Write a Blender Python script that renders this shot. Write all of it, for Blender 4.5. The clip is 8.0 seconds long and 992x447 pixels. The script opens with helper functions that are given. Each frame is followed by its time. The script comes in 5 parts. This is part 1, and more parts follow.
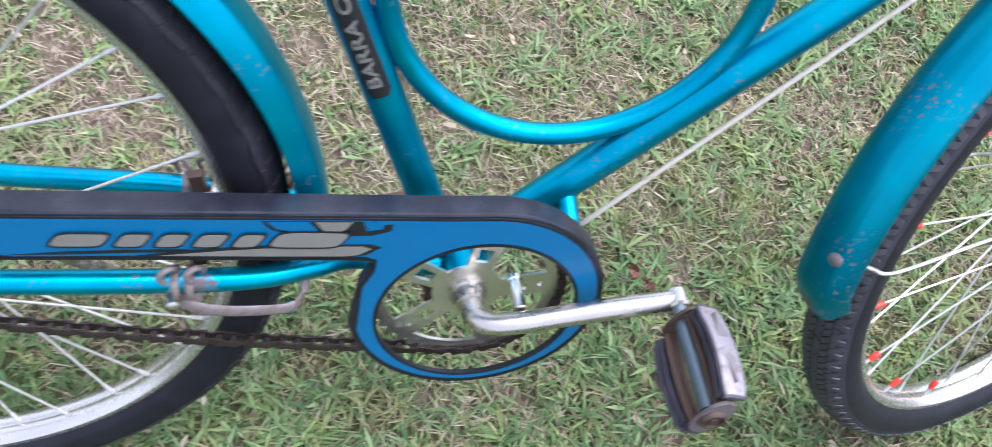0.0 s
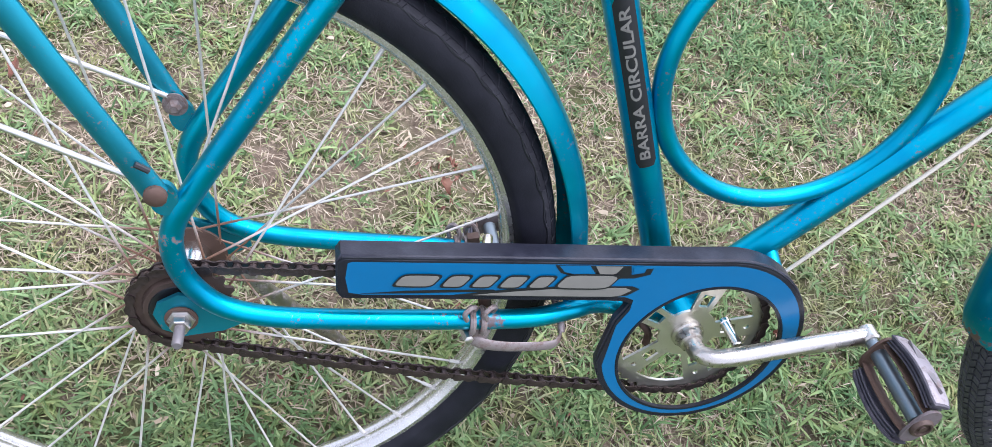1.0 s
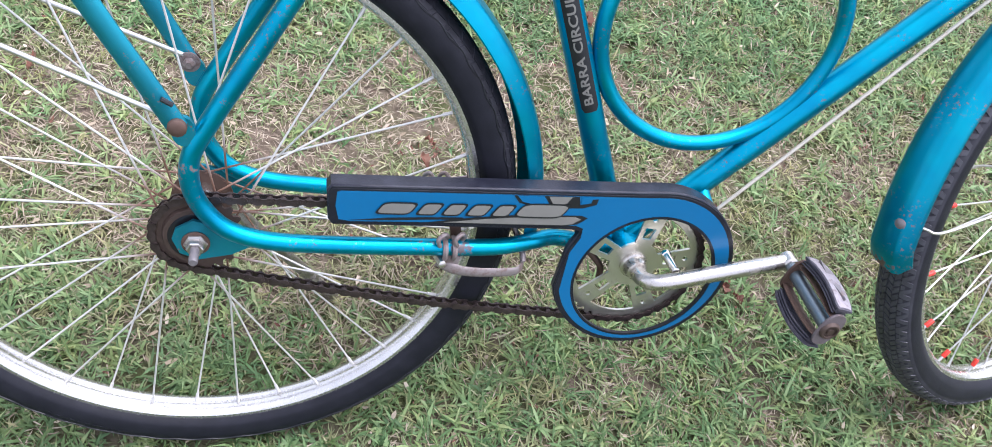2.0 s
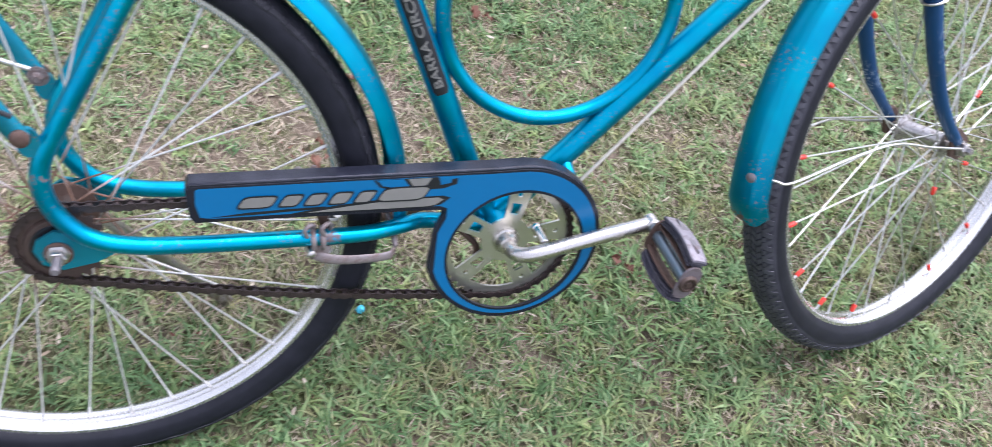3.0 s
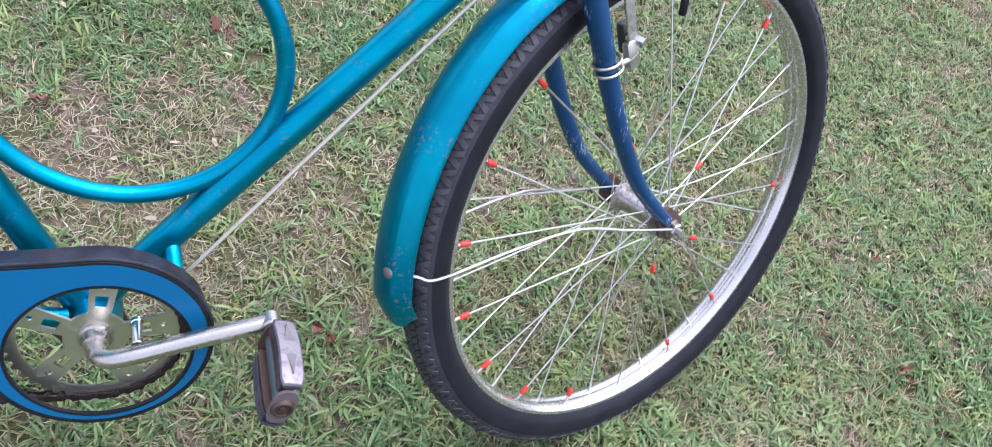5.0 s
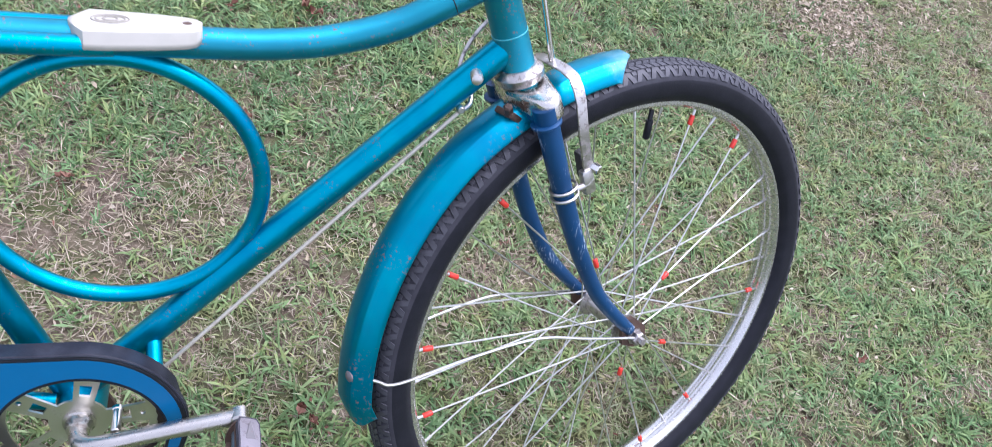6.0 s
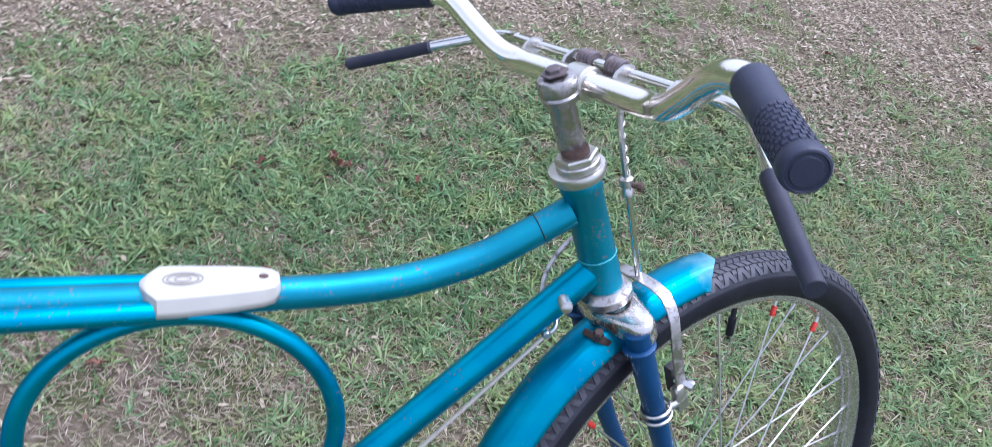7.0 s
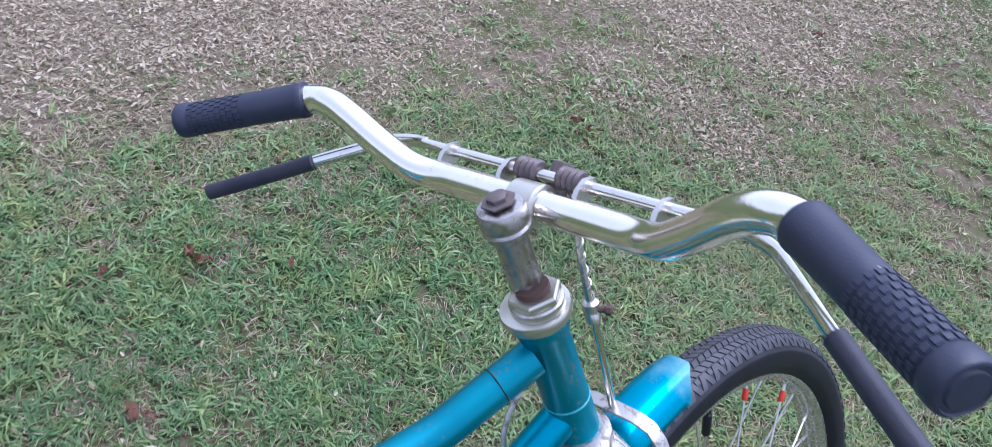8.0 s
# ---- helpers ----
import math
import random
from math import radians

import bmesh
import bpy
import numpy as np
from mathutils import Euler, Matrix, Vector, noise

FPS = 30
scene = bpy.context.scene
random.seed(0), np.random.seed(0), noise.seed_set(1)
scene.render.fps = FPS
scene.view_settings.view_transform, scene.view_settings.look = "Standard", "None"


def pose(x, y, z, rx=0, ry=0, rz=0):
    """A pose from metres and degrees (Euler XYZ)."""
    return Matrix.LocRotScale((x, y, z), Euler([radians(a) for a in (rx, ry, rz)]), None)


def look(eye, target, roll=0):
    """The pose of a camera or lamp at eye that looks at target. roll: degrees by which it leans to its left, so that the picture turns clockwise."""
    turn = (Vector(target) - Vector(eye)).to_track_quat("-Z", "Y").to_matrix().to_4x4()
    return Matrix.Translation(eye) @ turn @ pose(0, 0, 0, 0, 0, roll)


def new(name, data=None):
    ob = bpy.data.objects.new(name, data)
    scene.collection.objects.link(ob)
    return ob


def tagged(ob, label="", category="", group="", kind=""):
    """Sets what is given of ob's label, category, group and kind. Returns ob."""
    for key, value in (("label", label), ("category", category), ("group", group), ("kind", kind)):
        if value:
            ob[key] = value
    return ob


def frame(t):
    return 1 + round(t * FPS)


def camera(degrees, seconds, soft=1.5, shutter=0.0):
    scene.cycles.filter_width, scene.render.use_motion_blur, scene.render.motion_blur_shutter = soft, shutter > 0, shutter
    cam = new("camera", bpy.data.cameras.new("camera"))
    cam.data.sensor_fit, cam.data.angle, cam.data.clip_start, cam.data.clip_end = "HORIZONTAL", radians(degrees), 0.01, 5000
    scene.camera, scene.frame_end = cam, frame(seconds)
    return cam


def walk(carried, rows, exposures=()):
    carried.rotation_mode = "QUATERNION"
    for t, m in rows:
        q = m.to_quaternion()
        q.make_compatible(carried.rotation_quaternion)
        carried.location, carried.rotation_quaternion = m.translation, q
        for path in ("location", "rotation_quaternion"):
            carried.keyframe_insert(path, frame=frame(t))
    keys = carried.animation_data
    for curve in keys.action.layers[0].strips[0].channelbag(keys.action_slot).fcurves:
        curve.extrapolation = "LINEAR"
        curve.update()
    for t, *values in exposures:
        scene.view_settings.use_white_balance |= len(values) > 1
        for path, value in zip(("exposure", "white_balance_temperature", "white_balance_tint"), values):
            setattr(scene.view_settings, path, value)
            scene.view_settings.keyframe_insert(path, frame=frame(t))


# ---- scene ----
cam = camera(60.04, 8.0, 0.6, 0.3)
PATH = [
    (0, (-0.0979, -0.1891, 0.9281), (0.0920, 0.2209, 0.0360), 20.82),
    (0.5, (-0.2536, -0.2545, 0.9395), (-0.0709, 0.2271, 0.0824), 16.69),
    (1, (-0.3319, -0.2885, 0.9970), (-0.1448, 0.2472, 0.1736), 15.06),
    (1.5, (-0.3344, -0.3441, 1.0411), (-0.1455, 0.1925, 0.2187), 14.70),
    (1.7, (-0.3390, -0.3850, 1.0450), (-0.1430, 0.1669, 0.2344), 14.64),
    (2.8, (-0.2884, -0.4947, 1.0797), (-0.0635, 0.0678, 0.2841), 12.75),
    (3, (-0.2525, -0.4941, 1.0740), (0.0002, 0.0647, 0.2841), 13.12),
    (3.5, (-0.1565, -0.4562, 1.0663), (0.1533, 0.0808, 0.2816), 15.82),
    (4, (-0.0452, -0.3998, 1.0419), (0.2985, 0.1054, 0.2502), 18.90),
    (4.2, (-0.0145, -0.3912, 1.0393), (0.3295, 0.0972, 0.2374), 19.61),
    (5.3, (0.1449, -0.3853, 1.1033), (0.4682, 0.1509, 0.3235), 21.79),
    (5.5, (0.1565, -0.3871, 1.1232), (0.4709, 0.1665, 0.3521), 20.93),
    (6, (0.1819, -0.3774, 1.1802), (0.4682, 0.1896, 0.4079), 19.43),
    (6.5, (0.1516, -0.3282, 1.2065), (0.4246, 0.2848, 0.4650), 17.66),
    (7, (0.1202, -0.2193, 1.2111), (0.4154, 0.4187, 0.4999), 15.59),
    (7.5, (0.1157, -0.1303, 1.1992), (0.5094, 0.4802, 0.5120), 15.61),
    (8, (0.1296, -0.0268, 1.1617), (0.5780, 0.5631, 0.4902), 15.48),
]
EXPOSURES = [(0.0, 1.22, 5750, 18), (1.7, 1.22, 5900, 19), (3.0, 1.13, 5800, 20), (5.3, 1.02, 5700, 22), (6.3, 0.91, 5550, 22), (7.2, 0.69, 5250, 21), (8.0, 0.62, 5200, 21)]
walk(cam, [(t, look(eye, target, roll)) for t, eye, target, roll in PATH], EXPOSURES)

# ---- light ----
SUN_UP, SUN_TURN = 66.0, 72.0
world = bpy.data.worlds.new("world")
scene.world = world
world.use_nodes = True
wn, wl = world.node_tree.nodes, world.node_tree.links
wn.clear()
sky = wn.new("ShaderNodeTexSky")
sky.sky_type, sky.sun_disc = "NISHITA", False
sky.sun_elevation, sky.sun_rotation = radians(SUN_UP), radians(SUN_TURN)
sky.air_density, sky.dust_density = 1.0, 3.0
cloud = wn.new("ShaderNodeHueSaturation")
cloud.inputs["Saturation"].default_value = 0.25
back = wn.new("ShaderNodeBackground")
back.inputs["Strength"].default_value = 0.15
wout = wn.new("ShaderNodeOutputWorld")
wl.new(sky.outputs[0], cloud.inputs["Color"])
# a clouded sky: nearly twice as bright overhead as at the horizon
wt, ws, wm = wn.new("ShaderNodeTexCoord"), wn.new("ShaderNodeSeparateXYZ"), wn.new("ShaderNodeMapRange")
wl.new(wt.outputs["Generated"], ws.inputs[0])
wl.new(ws.outputs["Z"], wm.inputs["Value"])
wm.inputs["From Min"].default_value, wm.inputs["From Max"].default_value = 0.0, 1.0
wm.inputs["To Min"].default_value, wm.inputs["To Max"].default_value = 1.05, 1.85
lum = wn.new("ShaderNodeVectorMath")
lum.operation = "SCALE"
wl.new(cloud.outputs[0], lum.inputs[0])
wl.new(wm.outputs[0], lum.inputs["Scale"])
wl.new(lum.outputs[0], back.inputs["Color"])
wl.new(back.outputs[0], wout.inputs["Surface"])
sun = new("sun", bpy.data.lights.new("sun", "SUN"))
sun.data.energy, sun.data.angle, sun.data.color = 1.0, radians(50), (1.0, 0.97, 0.93)
sun.matrix_world = look((0, 0, 0), (-math.sin(radians(SUN_TURN)) * math.cos(radians(SUN_UP)), -math.cos(radians(SUN_TURN)) * math.cos(radians(SUN_UP)), -math.sin(radians(SUN_UP))))


# ---- materials ----
def nodes_of(name):
    m = bpy.data.materials.new(name)
    m.use_nodes = True
    t = m.node_tree
    return m, t.nodes, t.links, t.nodes["Principled BSDF"]


def noise_at(n, l, scale, detail=4.0, rough=0.55, coord="Object", stretch=None):
    tc = n.new("ShaderNodeTexCoord")
    t = n.new("ShaderNodeTexNoise")
    t.inputs["Scale"].default_value, t.inputs["Detail"].default_value, t.inputs["Roughness"].default_value = scale, detail, rough
    if stretch:
        mp = n.new("ShaderNodeMapping")
        mp.inputs["Scale"].default_value = stretch
        l.new(tc.outputs[coord], mp.inputs["Vector"])
        l.new(mp.outputs[0], t.inputs["Vector"])
    else:
        l.new(tc.outputs[coord], t.inputs["Vector"])
    return t.outputs["Fac"]


def ramp(n, l, fac, stops):
    r = n.new("ShaderNodeValToRGB")
    e = r.color_ramp.elements
    while len(e) < len(stops):
        e.new(0.5)
    for k, (pos, col) in zip(e, stops):
        k.position, k.color = pos, (*col, 1) if len(col) == 3 else col
    l.new(fac, r.inputs["Fac"])
    return r.outputs["Color"]


def mixed(n, l, fac, a, b, mode="MIX"):
    m = n.new("ShaderNodeMix")
    m.data_type, m.blend_type = "RGBA", mode
    for sock, v in ((m.inputs[0], fac), (m.inputs[6], a), (m.inputs[7], b)):
        if isinstance(v, (int, float)):
            sock.default_value = v
        elif isinstance(v, tuple):
            sock.default_value = (*v, 1)
        else:
            l.new(v, sock)
    return m.outputs[2]


def bumped(n, l, bsdf, height, strength, distance):
    b = n.new("ShaderNodeBump")
    b.inputs["Strength"].default_value, b.inputs["Distance"].default_value = strength, distance
    l.new(height, b.inputs["Height"])
    l.new(b.outputs[0], bsdf.inputs["Normal"])


def grey(v):
    return (v, v, v)


def paint(name, col, deep, metal, rough, chip, chip_col, chip_at, grain=None):
    """Metallic enamel with mottled fade, chips and rust specks."""
    m, n, l, b = nodes_of(name)
    fade = ramp(n, l, noise_at(n, l, 14, 3), [(0.3, grey(0)), (0.75, grey(1))])
    base = mixed(n, l, fade, col, deep)
    speck = ramp(n, l, noise_at(n, l, 260, 4, 0.7, "Object", grain), [(chip_at, grey(0)), (chip_at + 0.02, grey(1))])
    zone = ramp(n, l, noise_at(n, l, 22, 3), [(0.5, grey(0)), (0.62, grey(1))])
    wear = mixed(n, l, 1.0, speck, zone, "MULTIPLY")
    wear = mixed(n, l, chip, grey(0), wear)
    l.new(mixed(n, l, wear, base, chip_col), b.inputs["Base Color"])
    met = n.new("ShaderNodeMath")
    met.operation = "MULTIPLY_ADD"
    l.new(wear, met.inputs[0])
    met.inputs[1].default_value, met.inputs[2].default_value = -metal, metal
    l.new(met.outputs[0], b.inputs["Metallic"])
    l.new(ramp(n, l, noise_at(n, l, 60, 4), [(0.3, grey(rough)), (0.8, grey(rough + 0.15))]), b.inputs["Roughness"])
    b.inputs["Coat Weight"].default_value, b.inputs["Coat Roughness"].default_value = 0.08, 0.15
    bumped(n, l, b, noise_at(n, l, 900, 2), 0.08, 0.0004)
    return m


def metal(name, col, rough, rust=0.0, metallic=1.0, rust_col=(0.16, 0.07, 0.035), scale=90, edge=0.56):
    """Plated or bare metal with streaks of dirt and rust."""
    m, n, l, b = nodes_of(name)
    spots = ramp(n, l, noise_at(n, l, scale, 5, 0.68), [(edge, grey(0)), (edge + 0.14, grey(1))])
    spots = mixed(n, l, rust, grey(0), spots)
    tone = mixed(n, l, noise_at(n, l, 30, 3), tuple(c * 0.82 for c in col), col)
    l.new(mixed(n, l, spots, tone, rust_col), b.inputs["Base Color"])
    k = n.new("ShaderNodeMath")
    k.operation = "MULTIPLY_ADD"
    l.new(spots, k.inputs[0])
    k.inputs[1].default_value, k.inputs[2].default_value = -0.85 * metallic, metallic
    l.new(k.outputs[0], b.inputs["Metallic"])
    l.new(mixed(n, l, spots, mixed(n, l, noise_at(n, l, 140, 4), grey(rough * 0.75), grey(rough * 1.35)), grey(0.75)), b.inputs["Roughness"])
    bumped(n, l, b, noise_at(n, l, 420, 4), 0.12, 0.0006)
    return m


def rubber(name, col, rough=0.62, dust=0.35, dust_col=(0.085, 0.08, 0.085)):
    m, n, l, b = nodes_of(name)
    d = ramp(n, l, noise_at(n, l, 38, 5, 0.65), [(0.42, grey(0)), (0.72, grey(1))])
    d = mixed(n, l, dust, grey(0), d)
    l.new(mixed(n, l, d, col, dust_col), b.inputs["Base Color"])
    b.inputs["Roughness"].default_value = rough
    b.inputs["Specular IOR Level"].default_value = 0.28
    bumped(n, l, b, noise_at(n, l, 700, 4), 0.25, 0.0008)
    return m


def plain(name, col, rough=0.5, var=0.12, scale=60):
    m, n, l, b = nodes_of(name)
    l.new(mixed(n, l, noise_at(n, l, scale, 4), tuple(c * (1 - var) for c in col), tuple(min(1, c * (1 + var)) for c in col)), b.inputs["Base Color"])
    b.inputs["Roughness"].default_value = rough
    bumped(n, l, b, noise_at(n, l, 500, 3), 0.06, 0.0005)
    return m


TURQ = paint("turquoise_enamel", (0.0, 0.325, 0.440), (0.0, 0.205, 0.355), 0.88, 0.31, 0.8, (0.12, 0.07, 0.06), 0.60)


def rusted_tip(m, point, reach, col=(0.11, 0.055, 0.042), soft=0.12, scale=95, full=0.85):
    """Wear that has eaten in round one point of the sheet."""
    n, l = m.node_tree.nodes, m.node_tree.links
    b = n["Principled BSDF"]
    old = b.inputs["Base Color"].links[0].from_socket
    tc = n.new("ShaderNodeTexCoord")
    d = n.new("ShaderNodeVectorMath")
    d.operation = "DISTANCE"
    d.inputs[1].default_value = point
    l.new(tc.outputs["Object"], d.inputs[0])
    k = n.new("ShaderNodeMath")
    k.operation = "MULTIPLY_ADD"
    k.inputs[1].default_value, k.inputs[2].default_value = -1.0 / reach, full
    l.new(d.outputs["Value"], k.inputs[0])
    s_ = n.new("ShaderNodeMath")
    s_.operation = "ADD"
    l.new(k.outputs[0], s_.inputs[0])
    l.new(noise_at(n, l, scale, 5, 0.7), s_.inputs[1])
    rng_ = n.new("ShaderNodeMapRange")
    rng_.inputs["From Min"].default_value, rng_.inputs["From Max"].default_value = 0.93, 0.93 + soft
    l.new(s_.outputs[0], rng_.inputs["Value"])
    mask = rng_.outputs[0]
    l.new(mixed(n, l, mask, old, col), b.inputs["Base Color"])
    was = b.inputs["Metallic"].links[0].from_socket
    mt = n.new("ShaderNodeMath")
    mt.operation, mt.use_clamp = "SUBTRACT", True
    l.new(was, mt.inputs[0])
    l.new(mask, mt.inputs[1])
    l.new(mt.outputs[0], b.inputs["Metallic"])
    return m


TURQ_WORN = paint("worn_turquoise_enamel", (0.015, 0.265, 0.350), (0.012, 0.190, 0.275), 0.8, 0.38, 1.0, (0.15, 0.105, 0.095), 0.605)
GUARD_PAINT = paint("mudguard_enamel", (0.0, 0.255, 0.35), (0.001, 0.165, 0.295), 0.88, 0.31, 0.85, (0.14, 0.085, 0.075), 0.59)
rusted_tip(GUARD_PAINT, (0.291, -0.088, 0.315), 0.055, (0.085, 0.05, 0.045), 0.08, 110, 0.80)
rusted_tip(TURQ, (-0.206, -0.055, 0.320), 0.060, (0.10, 0.075, 0.08), 0.10, 110, 0.62)
rusted_tip(TURQ, (-0.135, -0.042, 0.322), 0.055, (0.11, 0.08, 0.08), 0.08, 100, 0.50)
rusted_tip(TURQ, (-0.470, -0.060, 0.415), 0.16, (0.15, 0.12, 0.12), 0.04, 120, 0.40)
rusted_tip(TURQ, (0.10, -0.012, 0.40), 0.2, (0.09, 0.10, 0.11), 0.04, 140, 0.34)
rusted_tip(GUARD_PAINT, (0.565, 0.024, 0.690), 0.085, (0.13, 0.27, 0.29), 0.55, 40)
rusted_tip(GUARD_PAINT, (0.455, -0.030, 0.640), 0.06, (0.12, 0.08, 0.075), 0.04, 120, 0.42)
PALE_TURQ = plain("thick_turquoise_drip", (0.05, 0.36, 0.42), 0.4)
BLUE = paint("blue_enamel", (0.002, 0.052, 0.150), (0.002, 0.036, 0.108), 0.3, 0.38, 1.0, (0.42, 0.50, 0.58), 0.565, (1.6, 1.6, 0.10))
CHROME = metal("worn_chrome", (0.78, 0.76, 0.72), 0.16, 0.35, edge=0.6)
STEEL = metal("dull_plated_steel", (0.62, 0.6, 0.57), 0.32, 0.55)
RIM = metal("plated_rim_metal", (0.64, 0.63, 0.61), 0.25, 0.5, 0.92, (0.2, 0.13, 0.09), 45, 0.62)
SPOKE = metal("spoke_wire", (0.66, 0.65, 0.62), 0.35, 0.35, scale=50, edge=0.6)


def rusty_root(m, reach):
    """Rust on the part of a spoke that lies nearest the hub."""
    n, l = m.node_tree.nodes, m.node_tree.links
    b = n["Principled BSDF"]
    tc, sp = n.new("ShaderNodeTexCoord"), n.new("ShaderNodeSeparateXYZ")
    l.new(tc.outputs["Object"], sp.inputs[0])
    far = ramp(n, l, sp.outputs["Z"], [(reach * 0.5, grey(1)), (reach, grey(0))])
    l.new(mixed(n, l, far, b.inputs["Base Color"].links[0].from_socket, (0.16, 0.085, 0.055)), b.inputs["Base Color"])
    k = n.new("ShaderNodeMath")
    k.operation, k.use_clamp = "SUBTRACT", True
    l.new(b.inputs["Metallic"].links[0].from_socket, k.inputs[0])
    l.new(far, k.inputs[1])
    l.new(k.outputs[0], b.inputs["Metallic"])
    return m


SPOKE_REAR = rusty_root(metal("rear_spoke_wire", (0.66, 0.645, 0.61), 0.4, 0.4, 0.5, scale=50, edge=0.58), 0.085)
RUST = metal("rusty_steel", (0.105, 0.065, 0.05), 0.55, 0.8, 0.45, (0.075, 0.042, 0.03), edge=0.45)
FREEWHEEL = metal("brown_oiled_steel", (0.075, 0.05, 0.04), 0.5, 0.7, 0.5, (0.055, 0.034, 0.026), edge=0.45)
CHAIN = metal("rusty_chain_steel", (0.066, 0.05, 0.048), 0.36, 0.6, 0.75, (0.05, 0.03, 0.024), 160, edge=0.5)
BRASSY = metal("tarnished_plate_steel", (0.95, 0.91, 0.83), 0.13, 0.2, edge=0.6)
TYRE = rubber("dusty_tyre_rubber", (0.008, 0.0085, 0.0125), 0.5, 0.55, (0.018, 0.0185, 0.026))
TYRE.node_tree.nodes["Principled BSDF"].inputs["Specular IOR Level"].default_value = 0.2
TREAD = rubber("greyed_tread_rubber", (0.026, 0.026, 0.034), 0.55, 0.8, (0.054, 0.054, 0.068))
TREAD.node_tree.nodes["Principled BSDF"].inputs["Specular IOR Level"].default_value = 0.55
# darker copy of TREAD, painting the shade in the gaps between lugs
TREAD_BASE = rubber("groove_shade_rubber", (0.022, 0.022, 0.029), 0.6, 0.8, (0.041, 0.041, 0.051))
WORN_TREAD = rubber("worn_tread_rubber", (0.013, 0.013, 0.018), 0.6, 0.7, (0.036, 0.036, 0.045))
GRIP = rubber("grip_rubber", (0.024, 0.028, 0.052), 0.48, 0.2, (0.05, 0.052, 0.075))
GRIP.node_tree.nodes["Principled BSDF"].inputs["Specular IOR Level"].default_value = 0.4
BLACK = rubber("black_plastic", (0.007, 0.008, 0.014), 0.34, 0.35, (0.024, 0.026, 0.038))
BLACK.node_tree.nodes["Principled BSDF"].inputs["Specular IOR Level"].default_value = 0.38
SLEEVE = rubber("lever_sleeve_plastic", (0.028, 0.029, 0.046), 0.5, 0.25)
# paler copy of BLACK: dust and sky sheen on the guard's rim, in the colour
DUST_AND_SHEEN_BLACK = rubber("dust_and_sheen_plastic", (0.011, 0.012, 0.020), 0.38, 0.6, (0.042, 0.044, 0.060))
STICKER = plain("blue_sticker_film", (0.0, 0.105, 0.250), 0.36, 0.06)
# black film of the decals; also paints the dark of holes and the sprocket recess
INK_AND_SHADE = plain("black_film_and_shade", (0.008, 0.009, 0.012), 0.35)
SILVER = plain("silver_sticker_film", (0.155, 0.152, 0.135), 0.6, 0.15)
RED = plain("red_plastic", (0.62, 0.035, 0.02), 0.4, 0.2)
IVORY = plain("yellowed_white_plastic", (0.43, 0.41, 0.36), 0.4, 0.14, 45)
EMBOSS_SHADE = plain("emboss_shade_plastic", (0.27, 0.25, 0.21), 0.5)
AGED = metal("aged_plated_steel", (0.50, 0.475, 0.455), 0.29, 0.8, 1.0, (0.11, 0.085, 0.075), 130, 0.5)
DENTED = metal("dented_plate_steel", (0.66, 0.63, 0.59), 0.21, 0.7, 1.0, (0.13, 0.10, 0.09), 150, 0.53)
RING_METAL = metal("yellowed_plated_steel", (0.64, 0.62, 0.55), 0.30, 0.4, 0.95, (0.2, 0.13, 0.08), 70, 0.6)
PEDAL_GREY = metal("scuffed_pedal_metal", (0.27, 0.245, 0.262), 0.48, 0.7, 0.45, (0.11, 0.085, 0.085), 110, 0.5)
PEDAL_DARK = metal("dirt_and_shade_metal", (0.19, 0.175, 0.18), 0.5, 0.6, 0.5)
GRIMY_PLATE = metal("grimy_plated_steel", (0.25, 0.215, 0.21), 0.48, 0.8, 0.45, (0.13, 0.085, 0.07), 130, 0.48)
GRIME = metal("grimy_brown_steel", (0.125, 0.105, 0.108), 0.55, 0.6, 0.35, (0.10, 0.06, 0.05), 120, 0.48)
PEDAL_END = metal("browned_pedal_steel", (0.15, 0.125, 0.13), 0.6, 0.6, 0.25, (0.09, 0.06, 0.055), 110, 0.5)
PEDAL_RUBBER = rubber("scuffed_pedal_rubber", (0.042, 0.040, 0.052), 0.58, 0.65, (0.095, 0.086, 0.098))
PEDAL_AXLE = metal("blued_axle_steel", (0.21, 0.25, 0.275), 0.36, 0.3, 0.8)
CRANK = metal("scuffed_crank_steel", (0.56, 0.53, 0.49), 0.27, 0.7, 1.0, (0.16, 0.12, 0.09), 60, 0.55)
ROD = metal("dull_brass_rod", (0.60, 0.55, 0.46), 0.45, 0.4, 0.45)
PAD = plain("grey_rubber_pad", (0.05, 0.05, 0.05), 0.7)


def island_mix(n, l, stops):
    g = n.new("ShaderNodeNewGeometry")
    return ramp(n, l, g.outputs["Random Per Island"], stops)


